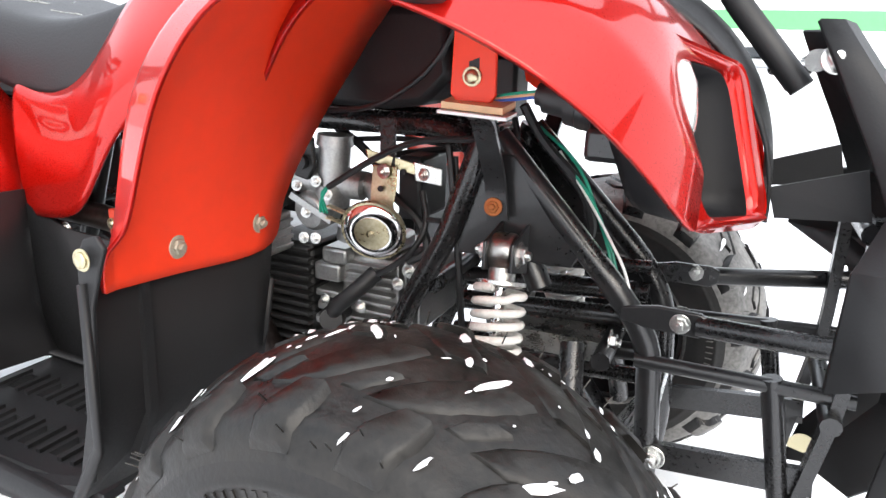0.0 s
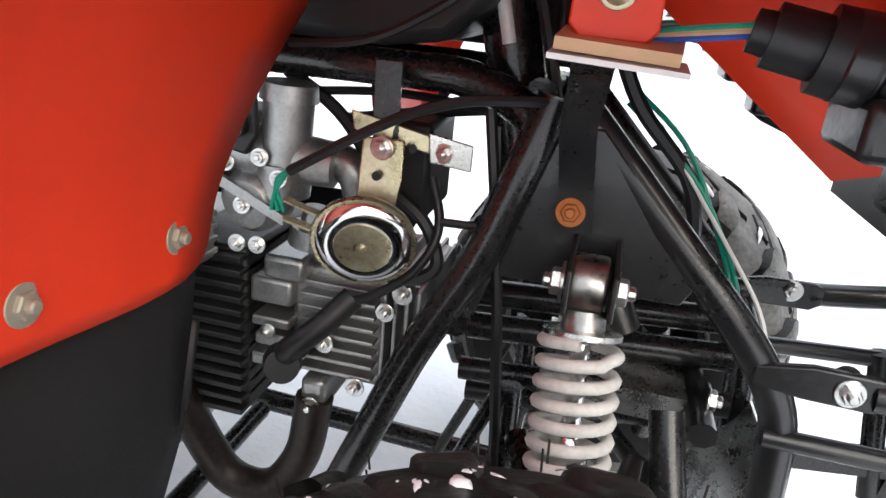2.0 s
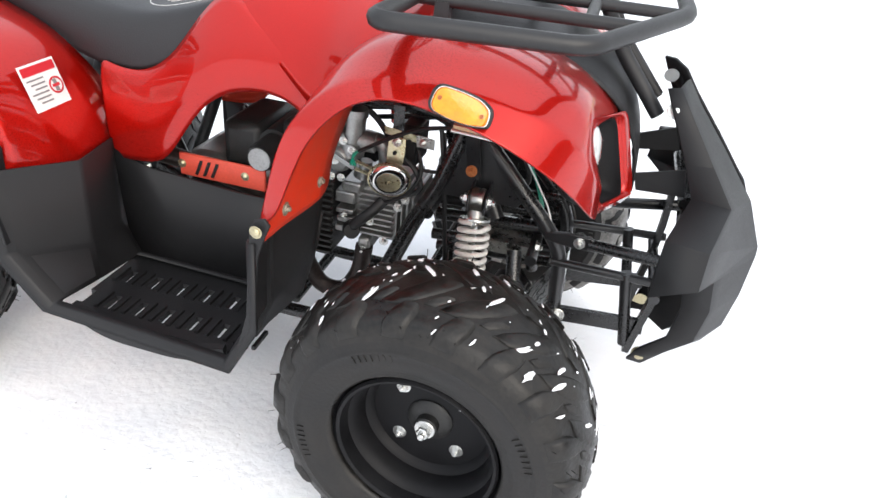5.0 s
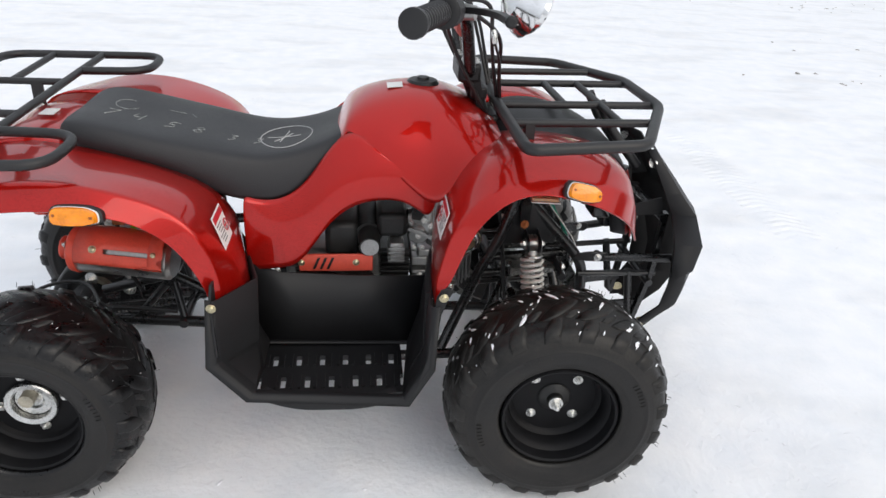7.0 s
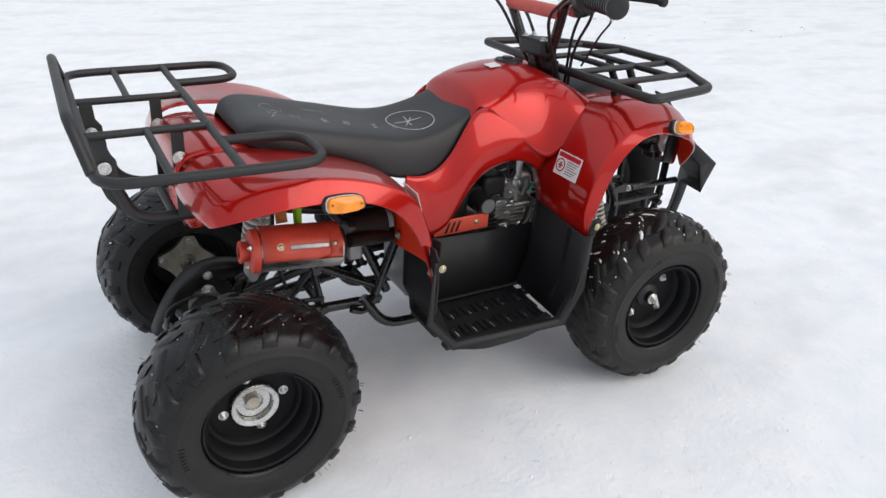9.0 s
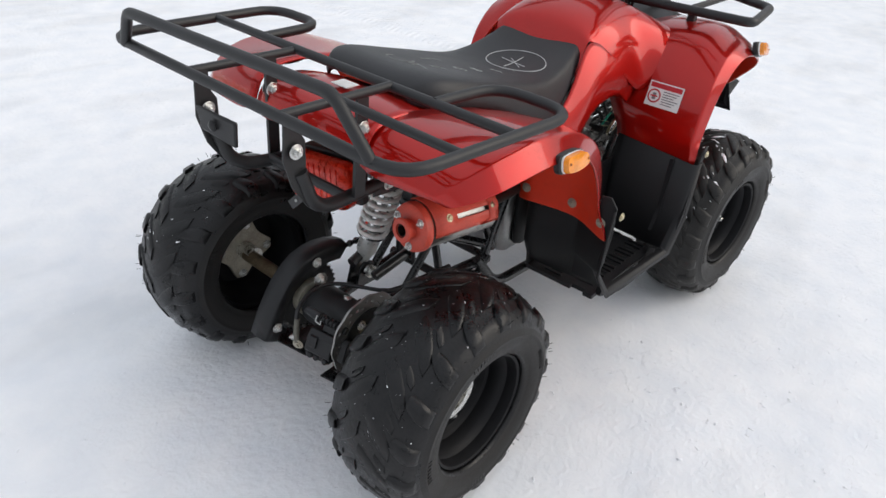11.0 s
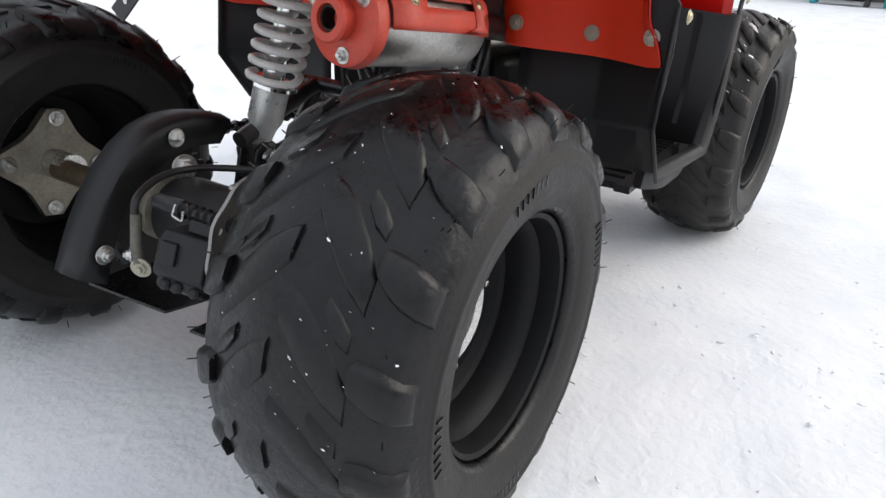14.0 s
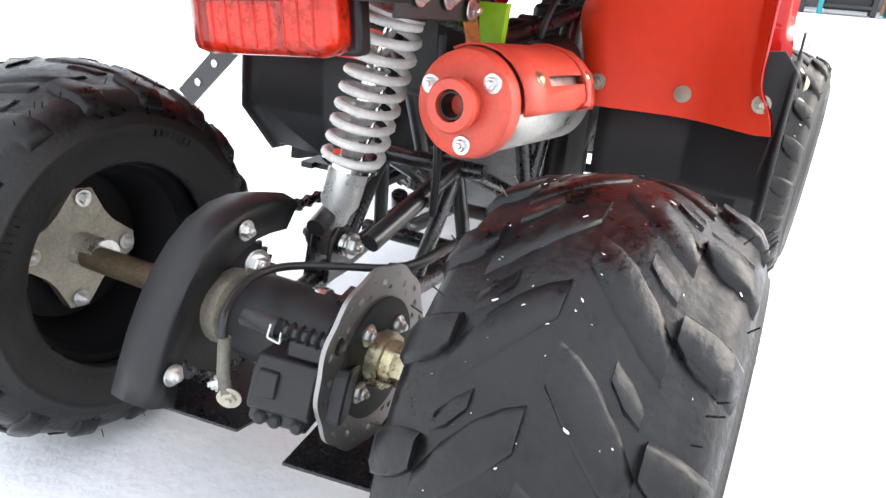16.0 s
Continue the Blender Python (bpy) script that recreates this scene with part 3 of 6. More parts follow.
for side in (1, -1):
    def S(x, y, z):
        return (x, -y * side, z)
    # front fender: rows from the lower rear leg over the wheel to the head lamp
    rows = []
    for lip, mid, top, inn in (
        ((.694, .322, .394), (.690, .310, .393), (.690, .24, .388), (.699, .142, .379)),
        ((.695, .322, .424), (.690, .309, .424), (.690, .24, .424), (.700, .136, .412)),
        ((.712, .316, .435), (.691, .306, .435), (.691, .24, .435), (.700, .130, .428)),
        ((.721, .315, .460), (.696, .305, .460), (.695, .24, .460), (.702, .112, .455)),
        ((.735, .315, .500), (.706, .304, .503), (.707, .235, .510), (.710, .087, .494)),
        ((.753, .315, .540), (.722, .303, .545), (.725, .23, .558), (.726, .052, .545)),
        ((.789, .317, .580), (.762, .300, .588), (.757, .23, .618), (.764, .05, .600)),
        ((.828, .319, .598), (.806, .298, .609), (.80, .23, .645), (.81, .09, .626)),
        ((.87, .320, .598), (.865, .296, .618), (.86, .23, .652), (.87, .12, .638)),
        ((.935, .318, .580), (.945, .290, .606), (.945, .225, .640), (.95, .115, .630)),
        ((.990, .306, .552), (1.005, .272, .583), (1.005, .215, .616), (1.01, .11, .608)),
        ((1.030, .268, .512), (1.036, .247, .548), (1.035, .210, .585), (1.05, .09, .572)),
        ((1.061, .219, .463), (1.060, .200, .498), (1.030, .205, .572), (1.070, .082, .548)),
    ):
        rows.append([S(*p) for p in (lip, blend(lip, mid, .12), blend(lip, mid, .82), mid, blend(mid, top, .14), blend(mid, top, .42), top, inn)])
    bm = loft(rows)
    if side > 0:
        bmesh.ops.reverse_faces(bm, faces=bm.faces)
    part("front_fender", bm, RED, bike, "glossy red fender, orange-red underneath", sub=2, solid=0.0035, inside=ORANGE)
    # rear fender
    def S(x, y, z):
        return (x, -y, z) if side > 0 else (x, y + .022, z + .012)
    rows = []
    for lip, mid, top, inn in (
        ((.333, .3265, .359), (.342, .310, .356), (.388, .228, .356), (.356, .124, .358)),
        ((.332, .320, .384), (.342, .307, .386), (.387, .228, .384), (.356, .122, .386)),
        ((.331, .306, .401), (.345, .296, .402), (.384, .228, .402), (.355, .119, .402)),
        ((.323, .305, .425), (.345, .294, .430), (.374, .229, .430), (.353, .115, .430)),
        ((.309, .305, .460), (.337, .293, .468), (.354, .23, .468), (.348, .105, .462)),
        ((.285, .305, .500), (.318, .292, .518), (.322, .23, .524), (.330, .142, .520)),
        ((.250, .308, .532), (.284, .292, .554), (.286, .23, .562), (.290, .138, .548)),
        ((.205, .313, .552), (.215, .293, .583), (.215, .23, .584), (.215, .132, .573)),
        ((.14, .320, .566), (.14, .295, .600), (.14, .23, .595), (.14, .130, .592)),
        ((.07, .319, .565), (.07, .293, .600), (.07, .225, .598), (.07, .125, .602)),
        ((.01, .312, .555), (.01, .286, .588), (.0, .215, .598), (-.005, .115, .606)),
        ((-.028, .285, .538), (-.032, .262, .562), (-.040, .20, .580), (-.045, .11, .590)),
        ((-.035, .262, .528), (-.045, .24, .535), (-.052, .19, .535), (-.060, .10, .535)),
    ):
        rows.append([S(*p) for p in (lip, blend(lip, mid, .12), blend(lip, mid, .82), mid, blend(mid, top, .14), blend(mid, top, .42), top, inn)])
    rows.insert(1, [blend(p, q, .12) for p, q in zip(rows[0], rows[1])])
    bm = loft(rows)
    if side < 0:
        bmesh.ops.reverse_faces(bm, faces=bm.faces)
    part("rear_fender", bm, RED, bike, "glossy red fender, orange-red underneath", sub=2, solid=0.0035, inside=ORANGE)
    # side panel beside the engine
    def S(x, y, z):
        return (x, -y * side, z)
    rows = []
    for x, lo, up, y0, y1 in ((.364, .372, .518, .143, .139), (.378, .372, .508, .146, .138), (.42, .374, .502, .148, .134), (.455, .382, .520, .149, .130), (.482, .42, .548, .149, .126),
                              (.515, .470, .598, .148, .118), (.55, .498, .632, .146, .108), (.585, .510, .612, .147, .126), (.62, .514, .586, .148, .14), (.65, .508, .574, .148, .146), (.675, .49, .562, .148, .150), (.69, .478, .566, .148, .152), (.703, .50, .572, .148, .154)):
        rows.append([S(x, y0, lo), S(x, y0 + 0.004, lo * .67 + up * .33), S(x, (y0 + y1) / 2 + .006, lo * .33 + up * .67), S(x, y1, up)])
    bm = loft(rows)
    if side > 0:
        bmesh.ops.reverse_faces(bm, faces=bm.faces)
    part("side_panel", bm, RED, bike, "glossy red side panel with a cut-out at the engine", sub=2, solid=0.0035, inside=ORANGE)

# fuel tank cover
rows = []
for x, zt, yb, zb in ((.515, .586, .120, .545), (.535, .618, .113, .585), (.546, .640, .104, .628), (.556, .655, .111, .620), (.585, .672, .127, .600), (.63, .684, .145, .562), (.665, .688, .154, .530), (.695, .687, .163, .508), (.72, .683, .174, .526), (.75, .670, .184, .572),
                      (.785, .652, .184, .602), (.806, .637, .176, .612), (.814, .631, .170, .612)):
    row = []
    for f, g in ((-1, 0), (-.93, .3), (-.83, .6), (-.60, .86), (-.3, .97), (0, 1), (.3, .97), (.60, .86), (.83, .6), (.93, .3), (1, 0)):
        row.append((x, f * yb, zb + (zt - zb) * g))
    rows.append(row)
part("tank_cover", loft(rows), RED, bike, "glossy red tank cover between seat and steering", sub=2, solid=0.004)
part("filler_cap", turned([(-0.01, 0.03), (0.006, 0.030), (0.011, 0.026), (0.012, 0.012), (0.016, 0.011), (0.016, 0.0)], 24, "z"), BLACK, bike, "black fuel filler cap").location = (.684, 0, .682)
slab("sticker", [(.617, -.035, .6840), (.645, -.035, .6862), (.645, -.008, .6880), (.617, -.008, .6858)], 0.0015, WHITE, bike, "small white sticker")

# seat
rows = []
for x, w, zt, zl in ((.066, .085, .612, .598), (.078, .108, .632, .597), (.11, .124, .636, .595), (.16, .13, .625, .584), (.22, .132, .611, .566), (.28, .132, .599, .540), (.334, .131, .587, .512), (.38, .128, .579, .502), (.42, .124, .579, .502), (.46, .117, .586, .518), (.50, .108, .598, .552), (.53, .099, .612, .588), (.546, .09, .620, .604)):
    rows.append([(x, -w, zl), (x, -w - .004, zl * .6 + zt * .4), (x, -w + .006, zl * .15 + zt * .85), (x, -w * .90, zt - .002), (x, -w * .6, zt), (x, 0, zt - .004), (x, w * .6, zt), (x, w * .90, zt - .002), (x, w - .006, zl * .15 + zt * .85), (x, w + .004, zl * .6 + zt * .4), (x, w, zl)])
bm = loft(rows)
part("seat", bm, VINYL, bike, "black vinyl seat with chalk marks", sub=2, solid=0.004)
# tail cowl behind the seat
rows = []
for x, z in ((.10, .590), (.06, .604), (.02, .612), (-.03, .606), (-.05, .59), (-.058, .55)):
    rows.append([(x, -.125, z - .006), (x, -.06, z + .004), (x, 0, z), (x, .06, z + .004), (x, .125, z - .006)])
part("tail_cowl", loft(rows), RED, bike, "glossy red cowl behind the seat", sub=2, solid=0.003)

# black nose between the front fenders
rows = []
for x, z, y in ((.80, .600, .10), (.83, .632, .125), (.89, .645, .128), (.96, .636, .122), (1.03, .604, .115), (1.075, .560, .09), (1.10, .50, .085), (1.10, .45, .085)):
    rows.append([(x, -y, z - .012), (x, -y * .6, z + .004), (x, 0, z + .008), (x, y * .6, z + .004), (x, y, z - .012)])
part("nose_cowl", loft(rows), BLACK, bike, "black plastic nose cowl", sub=2, solid=0.003)

# ---- racks ----
RR = 0.0096
fz = .668
rack = new("front_rack"); rack.parent = bike
rack["label"] = "black tube luggage rack over the nose"
tube("outer_rail", [(.815, -.318, fz), (1.016, -.286, fz), (1.113, -.088, fz + .008), (1.113, .098, fz + .008), (1.016, .300, fz), (.835, .320, fz), (.822, .12, fz), (.817, -.08, fz)], RR, RACKP, rack, bend=.024, closed=True)
for y, x in ((-.180, 1.064), (-.068, 1.110), (.090, 1.112), (.190, 1.064)):
    tube("bar", [(.82, y, fz), (x, y, fz + .004)], .0070, RACKP, rack, bend=0)
tube("cross_bar", [(1.008, -.180, fz + .003), (1.008, .090, fz + .003)], .0070, RACKP, rack, bend=0)
tube("cross_bar", [(.940, -.068, fz + .002), (.940, .090, fz + .002)], .0070, RACKP, rack, bend=0)
for s in (-1, 1):
    tube("stay", [(.85, s * .18, fz), (.85, s * .18, .600)], 0, RACKP, rack, bend=0, flat=(.016, .016))
    tube("stay", [(1.02, s * .035, fz), (1.048, s * .035, .618), (1.112, s * .045, .545)], .0095, RACKP, rack, bend=.02)

rz = .6425
RB = .0080
rack = new("rear_rack"); rack.parent = bike
rack["label"] = "black tube luggage rack over the tail, with a raised back bar"
for s in (-1, 1):
    ez = rz + .0055 * s
    tube("side_rail", [(-.178, 0, rz), (-.178, s * .312, ez), (.138, s * .3275, ez), (.140, s * .195, rz + .003 * s), (.012, s * .185, rz + .003 * s)], RB, RACKP, rack, bend=.05)
    tube("bar", [(-.178, s * .105, rz), (.012, s * .105, rz)], .0065, RACKP, rack, bend=0)
    tube("short_bar", [(-.085, s * .105, rz), (-.085, s * .316, ez)], .0065, RACKP, rack, bend=0)
    tube("stay", [(-.04, s * .102, rz), (-.044, s * .100, .487)], 0, RACKP, rack, bend=0, flat=(.020, .006))
    slab("tail_plate", [(x, s * .099, z) for x, z in ((-.168, .641), (-.146, .641), (-.145, .612), (-.136, .598), (-.136, .560), (-.121, .517), (-.134, .498), (-.159, .535), (-.172, .578), (-.170, .602))], .004, RACKP, rack, bevel=.001)
    tube("stay", [(-.146, s * .0965, .556), (-.127, s * .0965, .503), (-.098, s * .094, .486), (.02, s * .078, .479)], .0105, RACKP, rack, bend=.03)
    slab("stay_plate", [(.005, s * .082, .494), (.135, s * .082, .484), (.135, s * .082, .452), (.005, s * .082, .460)], .004, RACKP, rack, bevel=.001)
    for bx, bz in ((.032, .476), (.077, .473), (.118, .463)):
        bolt((bx, s * .085, bz), (0, s, 0), .0062, rack)
    bolt((-.155, s * .094 if s > 0 else -.095, .588), (0, -s, 0), .007, rack)
    bolt((-.155, s * .1035, .588), (0, s, 0), .007, rack)
    for p in ((-.041, s * .108, .592),):
        bolt((p[0], -.106 if s < 0 else .108, p[2]), (0, s, 0), .0075, rack)
        bolt((p[0], -.098 if s < 0 else .098, p[2]), (0, -s, 0), .0075, rack)
tube("cross_bar", [(.012, -.322, rz - .0055), (.012, .322, rz + .0055)], .0072, RACKP, rack, bend=0)
tube("back_bar", [(-.180, -.266, rz - .004), (-.195, -.223, .706), (-.193, .212, .703), (-.180, .262, rz + .004)], RB, RACKP, rack, bend=.016)
tube("lower_bar", [(-.06, -.088, .487), (-.06, .088, .487)], .008, RACKP, rack, bend=0)
slab("reflector_plate", [(-.178, .090, .600), (-.178, -.006, .602), (-.178, -.002, .564), (-.178, .080, .567)], .006, BLACK, rack, "small black plate with a stud", bevel=.004)
rod((-.181, .044, .584), (-.186, .044, .584), [(0, .008), (.3, .0078), (.7, .006), (.92, .003), (1, .001)], BLACK, rack, "stud", 14)

# ---- footwells ----
for side in (1, -1):
    def S(x, y, z):
        return (x, -y, z) if side > 0 else (x, y + .022, z)
    inner = [(.364, .40), (.364, .27), (.392, .212), (.664, .206), (.685, .279), (.700, .41)]
    outer = [(.342, .415), (.332, .294), (.388, .228), (.642, .211), (.680, .282), (.683, .40)]
    rows = []
    for y_row, t, push in ((.142, 0, 0), (.16, .1, 0), (.24, .5, 0), (.322, .93, 0), (.336, 1, -.004), (.340, 1.02, -.016)):
        row = []
        for (a, b), (c, d) in zip(inner, outer):
            x, y, z = a + (c - a) * t, y_row, b + (d - b) * t
            cx, cz = .52, .33
            if x < .37 and z > .26:  # the rear wall bows forward
                x += .044 * max(0.0, 1 - abs(y - .23) / .085)
            if y > .3:  # narrower at the rear
                y -= (.006 + .003 * max(0.0, min(1.0, (.69 - x) / .35))) * (y - .3) / .04
            L = math.hypot(x - cx, z - cz)
            row.append(S(x - (x - cx) / L * push, y, z - (z - cz) / L * push))
        rows.append(row)
    def without_floor(rows):
        bm = bmesh.new()
        g = [[bm.verts.new(p) for p in row] for row in rows]
        for i, (a, b) in enumerate(zip(g, g[1:])):
            for j in range(len(a) - 1):
                if j == 2 and i in (1, 2):
                    continue
                bm.faces.new((a[j], a[j + 1], b[j + 1], b[j]))
        return bm
    well = part("footwell", without_floor(rows), MATT, bike, "black plastic footwell with a slotted floor", solid=.004, bevel=.004, smooth=35)
    for yy in (.280,):
        tube("rib", [S(.6835, yy, .40), S(.6815, yy, .285), S(.660, yy, .235)], 0, MATT, well, bend=.01, flat=(.012, .008))
    # flange that carries the front screw and stands before the fender's lower corner
    slab("flange", [S(x, .334, z) for x, z in ((.690, .422), (.697, .436), (.709, .440), (.716, .432), (.710, .418), (.699, .388), (.691, .30), (.679, .246), (.664, .241), (.680, .30), (.687, .39))], .004 * side, MATT, well, bevel=.0012)
    slab("flange", [S(.3375, y, z) for y, z in ((.300, .438), (.319, .4405), (.333, .424), (.3345, .373), (.3300, .310), (.318, .310), (.3235, .359), (.318, .380), (.303, .401))], -.004, MATT, well, bevel=.0012)
    # inner wall
    bm = loft([[S(.368, .143, .385), S(.42, .138, .362), S(.56, .136, .352), S(.696, .138, .352)], [S(.372, .144, .30), S(.45, .140, .29), S(.56, .140, .29), S(.690, .142, .30)], [S(.38, .146, .206), S(.45, .146, .206), S(.56, .146, .206), S(.664, .146, .206)]])
    part("inner_wall", bm, MATT, well, solid=.004, smooth=30)
    # slotted tread floor
    bm = bmesh.new()
    x0, x1 = .382, .646
    ys = [.148, .189, .218, .252, .282, .302]
    cut1 = [.410 + k * .0432 for k in range(6)]
    cut2 = [.386 + k * .0432 for k in range(7)]
    cuts = sorted([(c, 1) for c in cut1] + [(c, 3) for c in cut2])
    for j in range(5):
        edge = x0
        for c, row in [q for q in cuts if q[1] == j] + [(x1 + .005, j)]:
            if c - .005 > edge:
                block(bm, (edge, min(-side * ys[j], -side * ys[j + 1]), .196), (c - .005, max(-side * ys[j], -side * ys[j + 1]), .205))
            edge = max(x0, c + .005)
    for c, row in cuts:
        for dx in (-.016, .012):
            if row == 1 or c > .40:
                a, b = sorted((-side * (ys[row] - .004), -side * (ys[row + 1] + .004)))
                block(bm, (c + dx, a, .203), (c + dx + .005, b, .209))
    part("tread_plate", bm, BLACK, well, "slotted black tread floor")
    tube("floor_edge", [S(.40, .306, .212), S(.46, .318, .200), S(.57, .318, .198), S(.63, .306, .204)], 0, MATT, well, bend=.03, flat=(.012, .022))
    for p, ax, r, me in (((.338, .342, .412), (0, -side, .0), .0048, BOLT_GOLD), ((.701, .3385, .424), (0, -side, 0), .0048, BOLT_GOLD)):
        bolt(S(*p), ax, r, well, me, "brass-coloured screw")
    for p in ((.367, .140, .378), (.414, .135, .360)):
        bolt(S(*p), (0, -side, 0), .005, well)
    for p in ((.690, .250, .410), (.6965, .161, .411)):
        bolt(S(p[0] + .003, p[1], p[2]), (1, 0, 0), .0062, well, BOLT_GREY)
    for p in ((.3525, .138, .386), (.372, .228, .382), (.334, .309, .388)):
        bolt(S(p[0], p[1], p[2]), (-1, 0, 0), .0060, well, BOLT_GREY)

# ---- front end: frame, suspension, bumper ----
frame_grp = new("frame"); frame_grp.parent = bike
frame_grp["label"] = "black enamelled tube frame"
FR = .011
for s in (-1, 1):
    tube("front_leg", [(.880, s * .055, .492), (1.003, s * .064, .366), (1.030, s * .058, .325), (1.040, s * .055, .20), (1.03, s * .055, .13)], FR, TUBE, frame_grp, bend=.03)
    tube("rear_leg", [(.872, s * .070, .492), (.843, s * .076, .398), (.808, s * .079, .330), (.768, s * .084, .228), (.738, s * .090, .15)], FR, TUBE, frame_grp, bend=.02)
    tube("top_rail", [(.40, s * .06, .50), (.60, s * .036, .492), (.825, s * .034, .494), (.872, s * .045, .468), (.93, s * .06, .36)], FR * 1.05, TUBE, frame_grp, bend=.03)
    tube("lower_rail", [(1.04, s * .055, .135), (.86, s * .09, .135), (.60, s * .1, .135), (.34, s * .1, .15), (.30, s * .08, .22)], FR, TUBE, frame_grp, bend=.04)
    tube("brace", [(.868, s * .05, .30), (.872, s * .05, .14)], .0085, TUBE, frame_grp, bend=0)
    tube("thin_brace", [(.862, s * .06, .30), (.80, s * .075, .14)], .005, TUBE, frame_grp, bend=0)
    tube("arm_tube", [(.965, s * .065, .315), (.975, s * .10, .26), (.985, s * .15, .165)], FR, TUBE, frame_grp, bend=.02)
    # plate that carries the shock absorber
    slab("gusset", [(.874, s * .068, .478), (.900, s * .068, .478), (.968, s * .068, .404), (.958, s * .068, .385), (.852, s * .072, .385), (.854, s * .072, .41)], .003, TUBE, frame_grp, bevel=.001)
    for x in (.893, .917):
        slab("ear", [(x, s * .072, .420), (x, s * .115, .412), (x, s * .118, .388), (x, s * .072, .375)], .003, TUBE, frame_grp, bevel=.001)
    bolt((.892, s * .098, .399), (-1, 0, 0), .0078, frame_grp)
    bolt((.919, s * .098, .399), (1, 0, 0), .0078, frame_grp)
    bolt((.889, s * .0835, .434), (0, s, .15), .0055, frame_grp, BOLT_RUST, "rusty bolt head")
    # strap to the fender tab
    tube("fender_strap", [(.890, s * .155, .524), (.889, s * .122, .512), (.886, s * .092, .482), (.889, s * .081, .455), (.893, s * .080, .422)], 0, TUBE, frame_grp, bend=.012, flat=(.019, .004))
    # A-arms and knuckle
    for a, b in (((.86, s * .085, .145), (.912, s * .215, .150)), ((1.005, s * .075, .145), (.924, s * .215, .150)), ((.88, s * .07, .275), (.915, s * .205, .255)), ((.955, s * .07, .275), (.922, s * .205, .255))):
        tube("a_arm", [a, b], .0095, TUBE, frame_grp, bend=0)
    bm = turned([(-.05, .012), (.05, .012)], 14, "z")
    bmesh.ops.translate(bm, vec=(WB, s * .222, .20), verts=bm.verts)
    part("knuckle", bm, DARKALU, frame_grp)
    tube("tie_rod", [(.885, s * .02, .26), (.885, s * .215, .225)], .006, ZINC, frame_grp, bend=0)
    for x, y, z in ((.992, .032, .310), (.86, .07, .245)):
        bolt((x, s * y, z), (1, 0, 0), .0075, frame_grp)
for y, z, r in ((.03, .362, .007), (.03, .336, .0105), (.02, .312, .0105), (0, .285, .009), (.045, .24, .009)):
    tube("cross_tube", [(.825, y, z - .008), (1.015, y, z + .006)], r, TUBE, frame_grp, bend=0)
for x, z, w in ((.83, .35, .075), (.99, .30, .06), (.88, .14, .075), (1.03, .14, .055), (.62, .14, .075), (.86, .49, .04)):
    tube("cross_member", [(x, -w, z), (x, w, z)], .009, TUBE, frame_grp, bend=0)
tube("head_tube", [(.852, 0, .44), (.815, 0, .60)], .019, TUBE, frame_grp, bend=0, sides=18)
slab("skid_plate", [(.98, -.06, .15), (1.045, -.055, .27), (1.045, .055, .27), (.98, .06, .15)], .003, ZINC, frame_grp, "bare metal front plate")
part("battery_box", block(bmesh.new(), (.885, -.03, .285), (.985, .06, .305)), ZINC, frame_grp)
slab("under_tank_box", [(.690, -.052, .507), (.765, -.055, .507), (.805, -.055, .513), (.832, -.055, .540), (.825, -.055, .600), (.69, -.055, .60)], -.11, BLACK, bike, "black plastic box under the tank", bevel=.008)
part("steering_shield", block(bmesh.new(), (.70, .062, .508), (.86, .070, .598)), BLACK, bike, "black plastic shield behind the steering head", bevel=.003)
tube("white_sleeve", [(.8275, -.03, .56), (.8285, -.03, .545), (.8365, -.03, .515)], .0042, WHITE, bike, "white cable sleeve at the steering head", bend=.01)


def coil(a, b, R, turns, wire, lead=0.0):
    """A helical spring between two points."""
    a, b = Vector(a), Vector(b)
    t = (b - a)
    d = t.normalized()
    s = d.cross(Vector((1, 0, 0.1))).normalized()
    u = d.cross(s)
    pts = []
    n = int(turns * 20)
    for i in range(n + 1):
        f = i / n
        g = f
        if f < .06:
            g = f * .75
        elif f > .94:
            g = 1 - (1 - f) * .75
        w = 2 * math.pi * turns * f + lead
        pts.append(a + t * g + s * (math.cos(w) * R) + u * (math.sin(w) * R))
    return sweep(bmesh.new(), pts, wire, 8)


